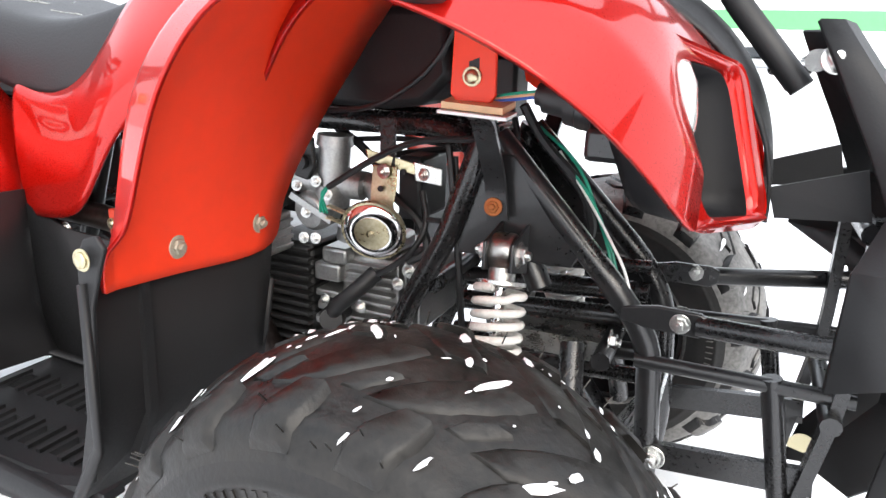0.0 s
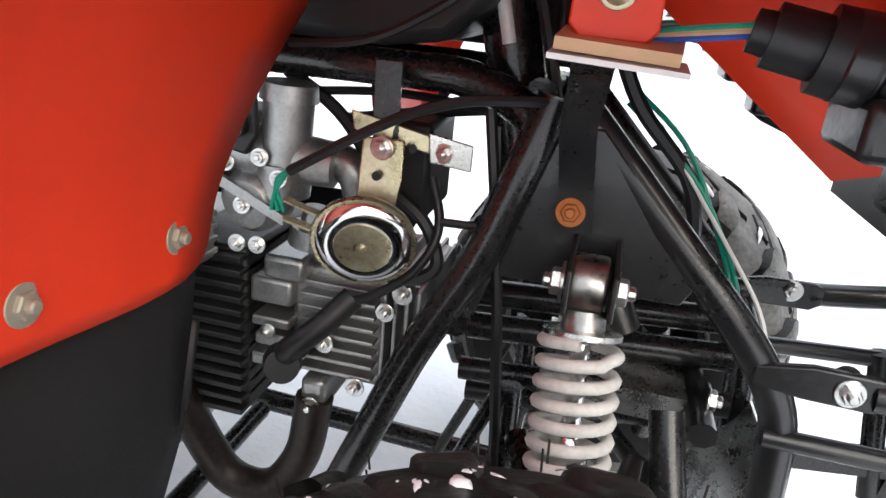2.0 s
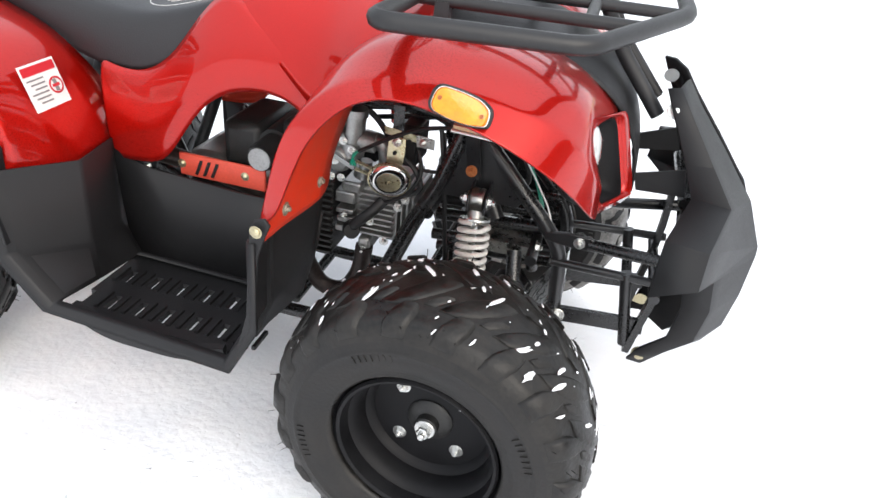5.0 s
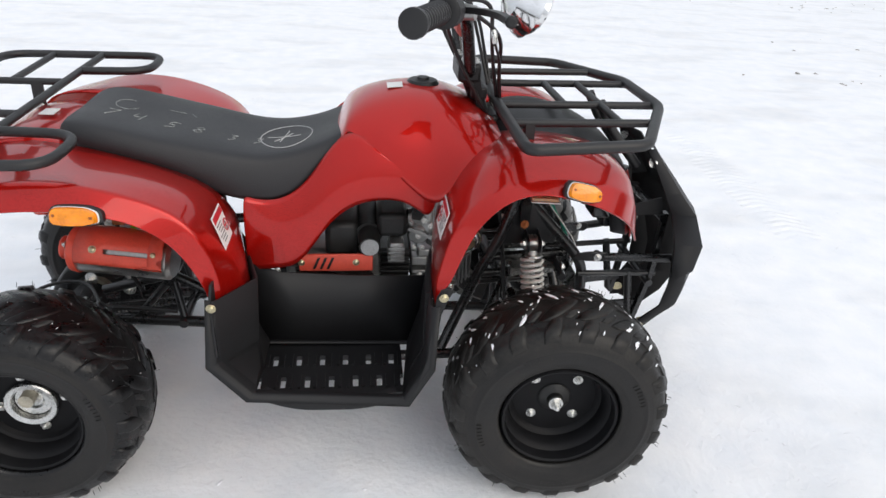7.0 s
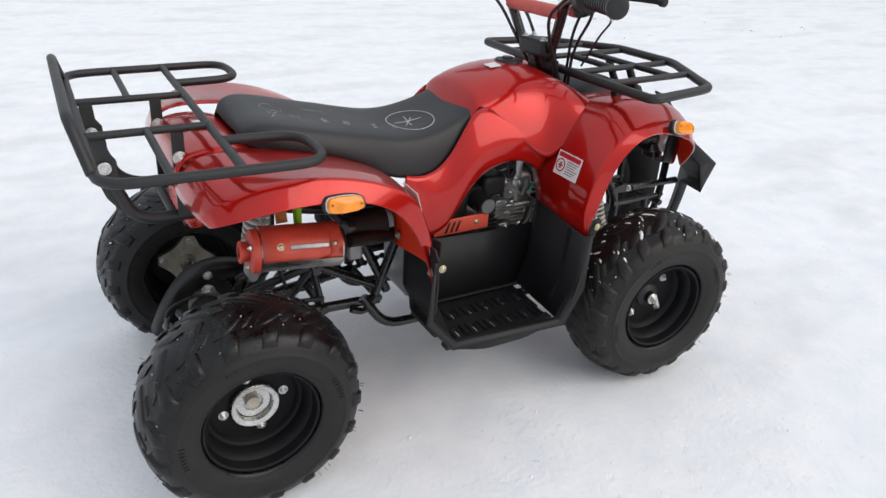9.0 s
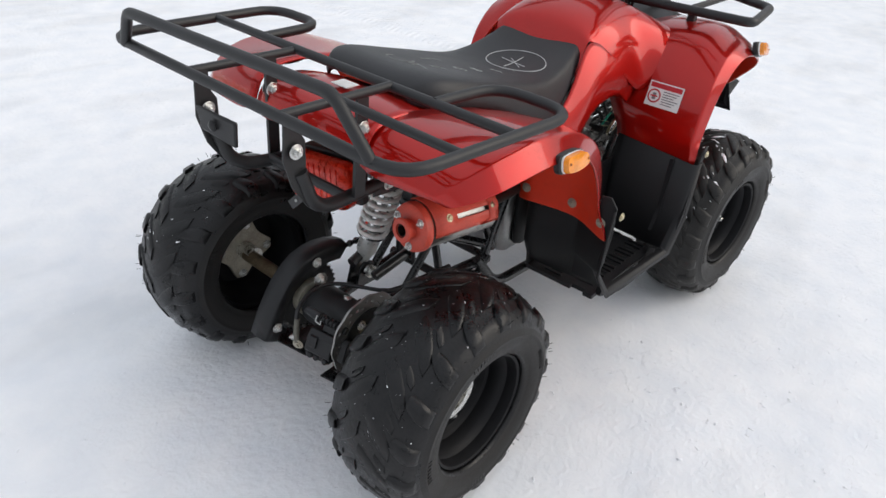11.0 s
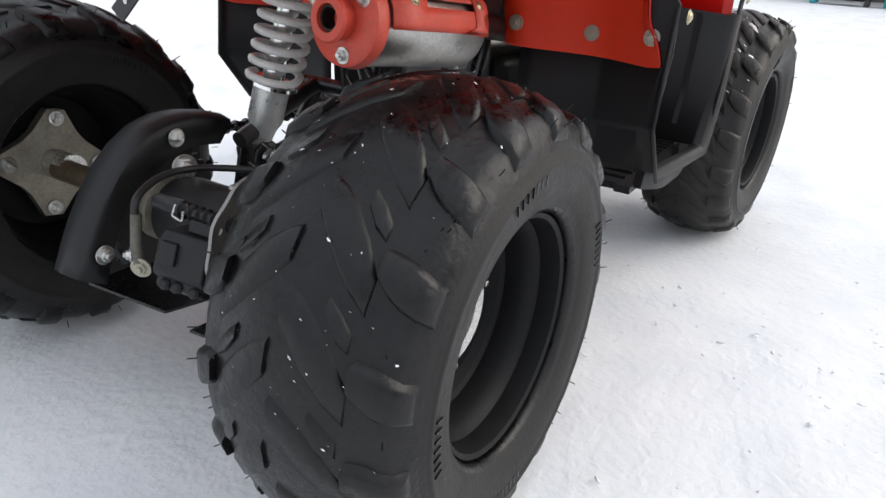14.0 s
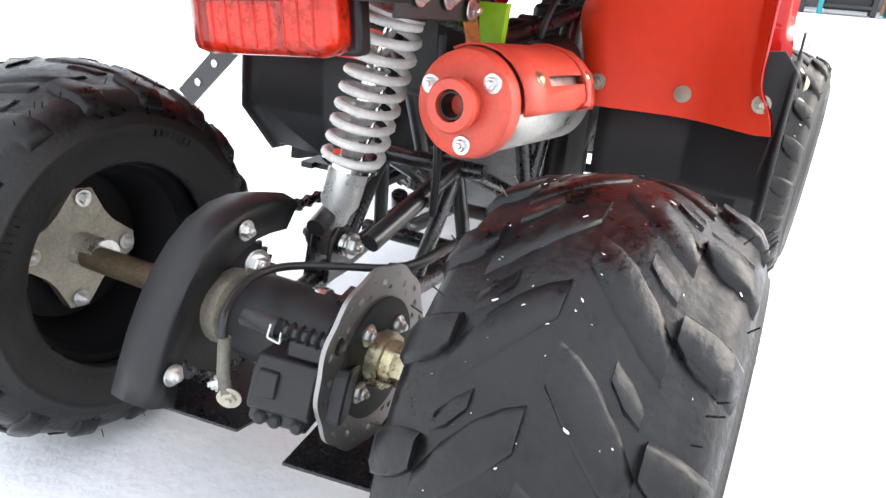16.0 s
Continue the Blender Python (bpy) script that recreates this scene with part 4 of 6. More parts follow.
def shock(top, bottom, R, turns, wire, parent, f0, f1, chrome_low=False):
    """A spring strut: eyes, body, rod, white coil."""
    g = new("shock_absorber"); g.parent = parent
    g["label"] = "shock absorber with a white coil spring"
    T, B = Vector(top), Vector(bottom)
    at = lambda f: T.lerp(B, f)
    d = (B - T).normalized()
    x = Vector((1, 0, 0))
    for p, nm in ((T, "top_eye"), (B, "bottom_eye")):
        bm = turned([(-.0095, .008), (-.0095, .0155), (-.008, .0165), (.008, .0165), (.0095, .0155), (.0095, .008)], 24, "x")
        bmesh.ops.translate(bm, vec=p, verts=bm.verts)
        part(nm, bm, STEEL, g, "dull metal eye")
    rod(at(.06), at(f0 + .01), [(0, .012), (.9, .012), (1, .012)], STEEL, g, "neck")
    rod(at(f0 - .012), at(f0 + .012), [(0, R * .7), (.1, R * 1.06), (.6, R * 1.06), (1, R * .8)], ZINC if not chrome_low else SPRING, g, "spring_seat")
    rod(at(f0), at(f1), [(0, .0055), (.35, .0055), (.35, .011), (1, .012)], CHROME, g, "piston_rod")
    rod(at(f1 - .01), at(f1 + .02), [(0, R * .75), (.3, R * 1.05), (.8, R * 1.05), (1, R * .8)], BLACK if not chrome_low else CHROME, g, "spring_seat")
    rod(at(f1), at(.95), [(0, .019 if chrome_low else .013), (.6, .019 if chrome_low else .013), (.75, .014), (1, .011)], SILVER if chrome_low else DARKALU, g, "body")
    part("coil_spring", coil(at(f0 + .012), at(f1 - .005), R, turns, wire), SPRING, g, "white painted coil spring", 60)
    return g


for s in (-1, 1):
    shock((.905, s * .094, .399), (.918, s * .168, .168), .0205, 14.5, .0036, bike, .115, .80)

# bumper: two plastic halves on flat arms
bumper = new("front_bumper"); bumper.parent = bike
bumper["label"] = "angular black plastic bumper on black steel arms"
for s in (-1, 1):
    rows = []
    for z, a, b, c in ((.590, (1.112, .082), (1.126, .076), (1.138, .026)), (.562, (1.126, .094), (1.146, .084), (1.159, .028)), (.508, (1.154, .104), (1.186, .100), (1.206, .030)), (.468, (1.172, .112), (1.216, .124), (1.239, .032)),
                       (.450, (1.143, .204), (1.190, .214), (1.255, .034)), (.389, (1.138, .227), (1.197, .190), (1.284, .036)), (.375, (1.190, .122), (1.226, .118), (1.286, .036)), (.308, (1.204, .104), (1.240, .098), (1.285, .034)),
                       (.250, (1.200, .095), (1.235, .090), (1.279, .030)), (.215, (1.172, .085), (1.206, .080), (1.259, .028)), (.178, (1.160, .068), (1.180, .070), (1.214, .026))):
        rows.append([(a[0], s * a[1], z), (b[0], s * b[1], z), (c[0], s * c[1], z)])
    bm = loft(rows)
    if s > 0:
        bmesh.ops.reverse_faces(bm, faces=bm.faces)
    part("panel", bm, MATT, bumper, smooth=15, solid=.004)
    slab("arm_end", [(1.004, s * .068, .349), (1.030, s * .070, .346), (1.068, s * .072, .346), (1.076, s * .073, .351), (1.076, s * .073, .363), (1.068, s * .072, .367), (1.034, s * .070, .367), (1.004, s * .068, .361)], .006, TUBE, bumper, bevel=.0015)
    tube("arm", [(1.066, s * .074, .356), (1.10, s * .08, .358), (1.20, s * .10, .366)], .0088, TUBE, bumper, bend=.01)
    tube("arm", [(1.02, s * .065, .312), (1.185, s * .075, .318)], .0065, TUBE, bumper, bend=0)
    tube("arm", [(1.03, s * .06, .222), (1.17, s * .065, .236)], 0, TUBE, bumper, bend=0, flat=(.008, .024))
    tube("link", [(1.126, s * .070, .322), (1.150, s * .066, .20)], .0085, TUBE, bumper, bend=0)
    tube("upright", [(1.175, s * .08, .46), (1.175, s * .075, .32), (1.155, s * .066, .19)], 0, TUBE, bumper, bend=.03, flat=(.01, .016))
    slab("panel_stay", [(1.100, s * .078, .474), (1.160, s * .085, .494), (1.168, s * .086, .458), (1.107, s * .078, .452)], .004, MATT, bumper)
    bolt((1.053, s * .077, .356), (0, s, 0), .0056, bumper)
    bolt((1.053, s * .0665, .359), (0, -s, 0), .0056, bumper)
    bolt((1.128, s * .084, .566), (0, s, .3), .007, bumper)
    bolt((1.045, s * .066, .223), (0, s, 0), .0075, bumper)
    bolt((1.176, s * .0735, .194), (0, s, 0), .008, bumper, BOLT_GOLD, "brass-coloured screw")
tube("cross_tube", [(1.17, -.09, .45), (1.17, .09, .45)], .008, TUBE, bumper, bend=0)
tube("cross_tube", [(1.17, -.09, .30), (1.17, .09, .30)], .008, TUBE, bumper, bend=0)

# head lamps set back in the fender ends
for s in (-1, 1):
    lamp = new("head_lamp"); lamp.parent = bike
    lamp["label"] = "head lamp set back in a black recess"
    A, B, C, D = V(1.026, s * .222, .574), V(1.070, s * .100, .556), V(1.098, s * .100, .460), V(1.061, s * .184, .470)
    def ring(k, back):
        c = (A + B + C + D) / 4
        corners = [c + (p - c) * k + V(-back, s * .012 * (back > 0), -.004 * (back > 0)) for p in (A, B, C, D)]
        return rounded(corners, .018, 4, True)
    bm = loft([ring(1.12, .006), ring(1.10, -.002), ring(1.085, .0), ring(1.06, .012)], True)
    part("bezel", bm, RED, lamp, "red rim", solid=.002, smooth=60)
    bm = loft([ring(1.06, .01), ring(.98, .036), ring(.94, .042)], True)
    part("recess", bm, RIMBLACK, lamp, "black recess", solid=.002, smooth=50)
    bm = turned([(-.03, .012), (-.02, .026), (0, .033), (.008, .030), (.014, .02), (.017, .004)], 24, "x")
    bmesh.ops.scale(bm, vec=(1, .9, 1.15), verts=bm.verts)
    bmesh.ops.translate(bm, vec=(1.034, s * .186, .527), verts=bm.verts)
    part("lens", bm, LENS, lamp, "clear ribbed lens")
    bm = block(bmesh.new(), (.984, -.022, -.012), (1.026, .030, .010))
    bmesh.ops.translate(bm, vec=(0, s * .165, .508), verts=bm.verts)
    part("lamp_socket", bm, TUBE, lamp, "black lamp socket", bevel=.004)
    bm = block(bmesh.new(), (1.010, -.014, -.012), (1.036, .024, .012))
    bmesh.ops.translate(bm, vec=(0, s * .160, .484), verts=bm.verts)
    part("lamp_foot", bm, TUBE, lamp, bevel=.004)
    rod((.972, s * .166, .531), (1.016, s * .168, .526), [(0, .012), (.1, .0165), (.35, .0165), (.35, .014), (.6, .018), (1, .022)], TUBE, lamp, "bulb_holder", label="glossy black bulb holder")
    # rubber boot and wires behind it
    rod((.945, s * .162, .536), (.998, s * .168, .527), [(0, .008), (.12, .0085), (.12, .012), (.45, .012), (.45, .016), (.8, .0165), (.9, .012), (1, .010)], RUBBERP, lamp, "boot")
    rod((.99, s * .168, .527), (1.02, s * .165, .523), [(0, .012), (.3, .022), (1, .024)], BLACK, lamp, "lamp_back")
    for k, mt in enumerate((GREEN, TAN, BLUE)):
        tube("wire", [(.885, s * .148, .525 + .001 * k), (.915, s * .153, .531 + .002 * (1 - k)), (.947, s * .162, .536 + .002 * (1 - k))], .0013, mt, lamp, bend=.02, sides=6)
    # tab of the fender with its screw and foam pad
    slab("fender_tab", [(.880, s * .158, .600), (.912, s * .160, .600), (.913, s * .158, .532), (.909, s * .157, .527), (.883, s * .157, .527), (.878, s * .158, .532)], .004 * s, ORANGE, bike, "orange-red tab", bevel=.001)
    slab("tab_slot", [(.892, s * .1625, .565), (.900, s * .1625, .565), (.900, s * .1625, .548), (.892, s * .1625, .548)], .0004, BLACK, bike)
    bolt((.895, s * .163, .545), (0, s, 0), .0045, bike, BOLT_GOLD, "brass-coloured screw")
    slab("foam_pad", [(.874, s * .168, .522), (.922, s * .170, .520), (.924, s * .148, .524), (.876, s * .146, .526)], .005, TAN, bike, "tan foam pad")
    slab("foam_pad", [(.872, s * .171, .5185), (.926, s * .173, .5165), (.926, s * .150, .519), (.874, s * .148, .521)], .0022, WHITE, bike, "white backing of a foam pad")
part("front_coil_box", block(bmesh.new(), (1.066, -.03, .432), (1.092, .09, .468)), BLACK, bike, "small black box behind the nose")
bm = loft([[(.905, -.11, .60), (.915, -.098, .542), (1.020, -.053, .465)], [(1.0, -.11, .61), (1.03, -.09, .56), (1.05, -.06, .475)]])
part("inner_liner", bm, ORANGE, bike, "orange-red underside panel", solid=.003)

# ---- engine ----
eng = new("engine"); eng.parent = bike
eng["label"] = "small air-cooled engine with bare aluminium head"
def hunk(name, lo, hi, mat, bevel=.003, parent=None, label=""):
    return part(name, block(bmesh.new(), lo, hi), mat, parent or eng, label, 30, bevel=bevel)
hunk("cylinder_head", (.700, -.030, .262), (.775, .075, .352), ALU, .006)
for k in range(8):
    z = .272 + k * .0098
    hunk("fin", (.712 - .002 * (k % 2), -.041, z), (.768, .082, z + .0032), ALU, .0008)
for k in range(4):
    x = .772 + k * .0075
    hunk("fin", (x, -.038 + .002 * k, .266 + .006 * k), (x + .003, .08, .358 - .004 * k), ALU, .0008)
hunk("front_core", (.772, -.02, .275), (.797, .07, .348), ALU, .004)
hunk("rocker_cover", (.672, -.040, .318), (.705, .06, .338), ALU, .003)
hunk("rocker_lid", (.684, -.044, .340), (.716, .05, .358), ALU, .004)
hunk("rocker_step", (.674, -.042, .268), (.704, .06, .278), ALU, .002)
hunk("rocker_step", (.676, -.040, .284), (.704, .06, .294), ALU, .002)
hunk("rocker_step", (.674, -.041, .300), (.704, .06, .308), ALU, .002)
hunk("head_foot", (.712, -.038, .236), (.732, .02, .262), ALU, .004)
hunk("head_boss", (.716, -.036, .352), (.762, .03, .372), ALU, .006)
for k in range(13):
    z = .222 + k * .0105
    hunk("fin", (.600, -.046, z), (.668, .085, z + .0045), DARKALU, .0008)
hunk("cylinder_barrel", (.605, -.036, .222), (.668, .075, .356), DARKALU, .003, label="black finned cylinder")
for p, r in (((.748, -.043, .333), .0050), ((.757, -.043, .268), .0050), ((.732, -.043, .298), .0050), ((.775, -.040, .330), .0046), ((.722, -.041, .242), .0050), ((.70, -.043, .284), .004), ((.69, -.046, .30), .004), ((.786, -.038, .345), .005)):
    bolt(p, (0, -1, 0), r, eng)
tube("plug_boot", [(.755, -.050, .342), (.738, -.064, .322), (.716, -.070, .302), (.712, -.058, .292), (.712, -.04, .290)], .0088, RUBBERP, eng, "black spark plug boot", bend=.012)
tube("plug_lead", [(.752, -.052, .338), (.775, -.060, .352), (.800, -.060, .372), (.812, -.050, .40), (.80, -.04, .43)], .0032, RUBBERP, eng, bend=.02)
rod((.714, -.072, .29), (.705, -.052, .284), [(0, .012), (.6, .014), (1, .013)], RUBBERP, eng, "plug_cap")
hunk("crankcase", (.42, -.060, .165), (.61, .085, .36), ALU, .02)
hunk("crankcase_cover", (.44, -.085, .19), (.56, -.055, .33), DARKALU, .02)
rod((.585, -.115, .400), (.585, .05, .408), [(0, .012), (.0, .019), (.06, .021), (.3, .021), (.3, .026), (1, .026)], DARKALU, eng, "starter_motor", label="dark starter motor with a round end")
rod((.586, -.1165, .400), (.586, -.113, .400), [(0, .012), (0, .017), (1, .018)], ALU, eng, "starter_cap")
hunk("gear_housing", (.50, -.07, .355), (.565, .06, .43), DARKALU, .012)
hunk("starter_bracket", (.60, -.075, .40), (.66, .04, .45), DARKALU, .01)
hunk("cable_block", (.625, -.09, .352), (.652, -.05, .395), ALU, .003)
for k in range(4):
    hunk("fin", (.622, -.094, .356 + k * .009), (.654, -.05, .360 + k * .009), ALU, .0006)
# carburettor
carb = new("carburettor"); carb.parent = bike
carb["label"] = "cast aluminium carburettor with a round float bowl"
rod((.700, -.045, .405), (.704, -.045, .478), [(0, .018), (.3, .019), (.3, .0165), (.85, .0165), (.85, .019), (1, .018)], ALU, carb, "body")
rod((.681, -.062, .398), (.684, -.035, .402), [(0, .017), (.15, .021), (.4, .0225), (1, .0225)], ALU, carb, "float_bowl")
rod((.660, -.045, .432), (.735, -.040, .428), [(0, .017), (.3, .018), (1, .015)], ALU, carb, "throat")
slab("bowl_bridge", [(.660, -.066, .412), (.664, -.066, .418), (.712, -.066, .396), (.710, -.066, .390)], .004, ALU, carb)
slab("flange", [(.668, -.066, .476), (.690, -.066, .476), (.692, -.066, .445), (.684, -.066, .432), (.668, -.066, .435)], .006, DARKALU, carb, bevel=.002)
rod((.679, -.073, .451), (.679, -.066, .451), [(0, .0075), (1, .0075)], BLACK, carb, "flange_hole")
for p in ((.693, -.064, .432), (.668, -.062, .425), (.690, -.062, .372), (.674, -.060, .37), (.706, -.064, .42), (.681, -.065, .399)):
    bolt(p, (.1, -1, .1), .004, carb)
tube("intake_pipe", [(.715, -.03, .43), (.745, -.032, .428), (.752, -.03, .40), (.742, -.02, .365)], .0125, ALU, carb, "cast intake pipe", bend=.025, sides=16)
rod((.716, -.034, .368), (.720, -.034, .395), [(0, .016), (.5, .016), (.5, .01), (1, .009)], ALU, carb, "intake_stub")
# header pipe
tube("header_pipe", [(.722, -.032, .245), (.716, -.034, .19), (.69, -.036, .150), (.65, -.036, .150), (.626, -.038, .19), (.615, -.055, .25), (.57, -.085, .335), (.45, -.095, .365), (.36, -.11, .375), (.25, -.125, .388)], .0145, EXHAUST, bike, "dark looped exhaust header pipe", bend=.035, sides=14)
sh = part("exhaust_guard", block(bmesh.new(), (.452, -.112, .347), (.592, -.106, .383)), MUFFLER, bike, "red heat guard with three slanting slots", bevel=.002)
for k in range(3):
    x = .478 + k * .013
    slab("slot", [(x, -.1132, .353), (x + .005, -.1132, .353), (x + .015, -.1132, .377), (x + .010, -.1132, .377)], .0008, BLACK, sh)
for x in (.457, .560):
    bolt((x, -.112, .366), (0, -1, 0), .0042, sh, BOLT_GOLD, "brass-coloured screw")

# ---- horn and brackets ----
horn = new("horn"); horn.parent = bike
horn["label"] = "round plated horn on a yellow zinc bracket"
m = aim((.774, -.090, .3975), (.22, -.93, -.29)) @ Matrix.Scale(.95, 4)
for nm, rows, mt in (("rim", [(-.006, .028), (-.004, .0325), (-.001, .0335), (.001, .0325), (.0015, .030)], GOLD), ("dome", [(.0, .0308), (.003, .0295), (.0055, .0235), (.006, .019), (.0052, .0175)], CHROME),
                     ("ring", [(.0052, .0182), (.0062, .0178), (.0058, .0165)], GOLD), ("disc", [(.0048, .0168), (.0054, .016), (.0056, .0004)], ALU), ("back", [(-.022, .004), (-.022, .016), (-.014, .022), (-.006, .028)], DARKALU)):
    bm = turned(rows, 40, "z")
    bmesh.ops.transform(bm, matrix=m, verts=bm.verts)
    part(nm, bm, mt, horn, "", 50)
again("nut", BOLT_GOLD, m @ Matrix.Translation((0, 0, .0056)) @ Matrix.Diagonal((.0022, .0022, .002, 1)), horn)
slab("bracket", [(.766, -.078, .458), (.790, -.074, .458), (.791, -.078, .436), (.786, -.082, .405), (.766, -.084, .405), (.765, -.080, .436)], .0022, GOLD, horn, "yellow zinc strap", bevel=.001)
slab("cross_strap", [(.757, -.075, .472), (.759, -.075, .461), (.820, -.050, .443), (.820, -.050, .454)], .002, GOLD, horn, "plated strap", bevel=.0008)
slab("end_tab", [(.800, -.060, .462), (.802, -.060, .444), (.826, -.052, .440), (.826, -.052, .456)], .002, ZINC, horn, "", bevel=.0008)
slab("hanger", [(.767, -.066, .500), (.782, -.064, .500), (.784, -.068, .455), (.769, -.070, .455)], .003, TUBE, horn)
bolt((.778, -.079, .453), (-.1, -1, 0), .0048, horn)
bolt((.810, -.060, .4505), (-.2, -1, 0), .004, horn)
for p in ((.793, -.069, .4525), (.777, -.0835, .437)):
    rod(p, (p[0], p[1] + .002, p[2]), [(0, .0028), (1, .0028)], BLACK, horn, "hole", 12)
tube("terminal", [(.748, -.084, .407), (.722, -.086, .415)], 0, GOLD, horn, bend=0, flat=(.008, .0015))
tube("terminal", [(.746, -.086, .398), (.722, -.088, .404)], 0, GOLD, horn, bend=0, flat=(.008, .0015))
hunk("regulator", (.770, -.035, .398), (.796, .03, .462), BLACK, .004, bike, "black regulator block behind the horn")

# cables and wires
def cable(pts, r, mt, label="", nm="cable"):
    return tube(nm, pts, r, mt, bike, label, bend=.05, sides=7)
cable([(.730, -.098, .436), (.7413, -.098, .4433), (.768, -.098, .461), (.7996, -.098, .4785), (.827, -.095, .488), (.868, -.078, .490)], .0031, RUBBERP, "black wire sheath above the horn")
for k in range(3):
    cable([(.730, -.098, .437), (.718, -.094, .428 - .004 * k), (.722 - .004 * k, -.088, .408)], .0013, GREEN, "thin green horn wire", "wire")
cable([(.690, -.02, .482), (.73, -.02, .46), (.765, -.035, .42), (.80, -.04, .40), (.812, -.045, .37), (.79, -.05, .36)], .0045, RUBBERP)
cable([(.70, -.02, .47), (.76, .0, .475), (.83, .0, .47)], .003, RUBBERP)
cable([(.72, .01, .45), (.78, .01, .462), (.85, .0, .475)], .004, RUBBERP)
cable([(.835, -.06, .48), (.85, -.068, .40), (.862, -.075, .31), (.868, -.07, .22)], .0034, RUBBERP)
cable([(.84, -.055, .47), (.852, -.066, .38), (.860, -.07, .30), (.870, -.075, .235)], .0026, RUBBERP)
cable([(.81, -.05, .405), (.84, -.05, .406), (.87, -.02, .43)], .0028, RUBBERP)
cable([(.90, -.05, .52), (.915, -.04, .49), (.955, -.03, .45), (.965, -.02, .41), (.955, -.01, .39)], .0045, RUBBERP)
cable([(.91, -.03, .50), (.95, -.03, .47), (.985, -.045, .40), (.992, -.05, .375)], .0016, GREEN, "thin green wire", "wire")
cable([(.91, -.032, .49), (.96, -.035, .45), (.988, -.047, .40), (.996, -.05, .375)], .0016, GREEN, "thin green wire", "wire")
cable([(.93, -.03, .48), (.97, -.04, .43), (1.005, -.06, .385), (1.014, -.068, .35)], .0013, WHITE, "thin white wire", "wire")
hunk("connector", (.990, -.064, .362), (1.002, -.048, .378), WHITE, .001, bike, "white wire connector")
cable([(.86, -.10, .63), (.865, -.10, .575), (.875, -.12, .545), (.878, -.145, .528)], .0026, RUBBERP)
cable([(.72, -.08, .505), (.77, -.085, .51), (.83, -.09, .545), (.86, -.09, .60)], .0026, RUBBERP)
cable([(.83, -.02, .60), (.86, -.03, .52), (.875, -.03, .46), (.87, -.03, .40)], .004, RUBBERP)
cable([(.84, .02, .60), (.87, .01, .52), (.885, .0, .46), (.89, .0, .40)], .0034, RUBBERP)
hunk("brake_cylinder", (.862, -.03, .505), (.885, .01, .56), BLACK, .004, bike, "small black block at the steering head")

# ---- rear end ----
RH = .192
rear = new("rear_axle"); rear.parent = bike
rear["label"] = "rear axle with brake disc, sprocket and black carrier"
rod((0, -.285, RH), (0, .13, RH), [(0, .0125), (1, .0125)], GRIME, rear, "axle_shaft", label="bare steel axle")
rod((0, .10, RH), (0, .275, RH), [(0, .0135), (1, .0135)], STUB, rear, "axle_stub", label="dull brownish axle stub")
rod((0, -.048, RH), (0, .055, RH), [(0, .03), (0, .038), (.1, .04), (.9, .04), (1, .038), (1, .03)], MATT, rear, "carrier", 28, "black axle carrier")
# brake disc with its drilled rows
def drilled_disc(r0, r1, y0, y1):
    bm = bmesh.new()
    nr, na = 9, 120
    rs = [r0 + (r1 - r0) * k / nr for k in range(nr + 1)]
    grid = {}
    for side, y in ((0, y0), (1, y1)):
        for i, r in enumerate(rs):
            for j in range(na):
                w = 2 * math.pi * j / na
                wob = .0012 * math.cos(w * 12) if i == nr else 0
                # hole corners drawn in, so that the holes come out round
                for ci, ck in ((7, 1), (3, 4), (5, 7)):
                    if abs(i - ci) == 1 and abs(j % 10 - ck) == 1:
                        r, w = r + (rs[ci] - r) * .28, w + 2 * math.pi / na * (ck - j % 10) * .28
                grid[side, i, j] = bm.verts.new(((r + wob) * math.cos(w), y, (r + wob) * math.sin(w)))
    def solid(i, j):
        k = j % 10
        hole = (i in (6, 7) and k in (0, 1)) or (i in (2, 3) and k in (3, 4)) or (i in (4, 5) and k in (6, 7))
        return not hole
    for i in range(nr):
        for j in range(na):
            j2 = (j + 1) % na
            if not solid(i, j):
                for (a, b), (c, d) in (((i, j), (i, j2)), ((i + 1, j), (i + 1, j2)), ((i, j), (i + 1, j)), ((i, j2), (i + 1, j2))):
                    di, dj = ((-1 if a == i else 1), 0) if a == c else (0, (-1 if b == j else 1))
                    if solid(i + di, j + dj):
                        bm.faces.new((grid[0, a, b], grid[0, c, d], grid[1, c, d], grid[1, a, b]))
                continue
            bm.faces.new([grid[0, a, b] for a, b in ((i, j), (i + 1, j), (i + 1, j2), (i, j2))])
            bm.faces.new([grid[1, a, b] for a, b in ((i, j2), (i + 1, j2), (i + 1, j), (i, j))])
    for i in (0, nr):
        for j in range(na):
            j2 = (j + 1) % na
            bm.faces.new([grid[0, i, j], grid[0, i, j2], grid[1, i, j2], grid[1, i, j]])
    bmesh.ops.translate(bm, vec=(0, 0, RH), verts=bm.verts)
    return bm
part("brake_disc", drilled_disc(.050, .079, -.0775, -.0735), DISC, rear, "drilled steel brake disc", 25)
rod((0, -.080, RH), (0, -.070, RH), [(0, .016), (0, .052), (1, .052), (1, .016)], MATT, rear, "disc_carrier", 36)
rod((0, -.10, RH), (0, -.078, RH), [(0, .014), (0, .018), (.4, .019), (.4, .024), (1, .025)], GOLD, rear, "castle_nut", 12, "yellow zinc castle nut")
rod((0, -.135, RH), (0, -.10, RH), [(0, .0125), (.4, .013), (.4, .019), (1, .019)], GOLD, rear, "lock_nut", 6, "yellow zinc lock nut")
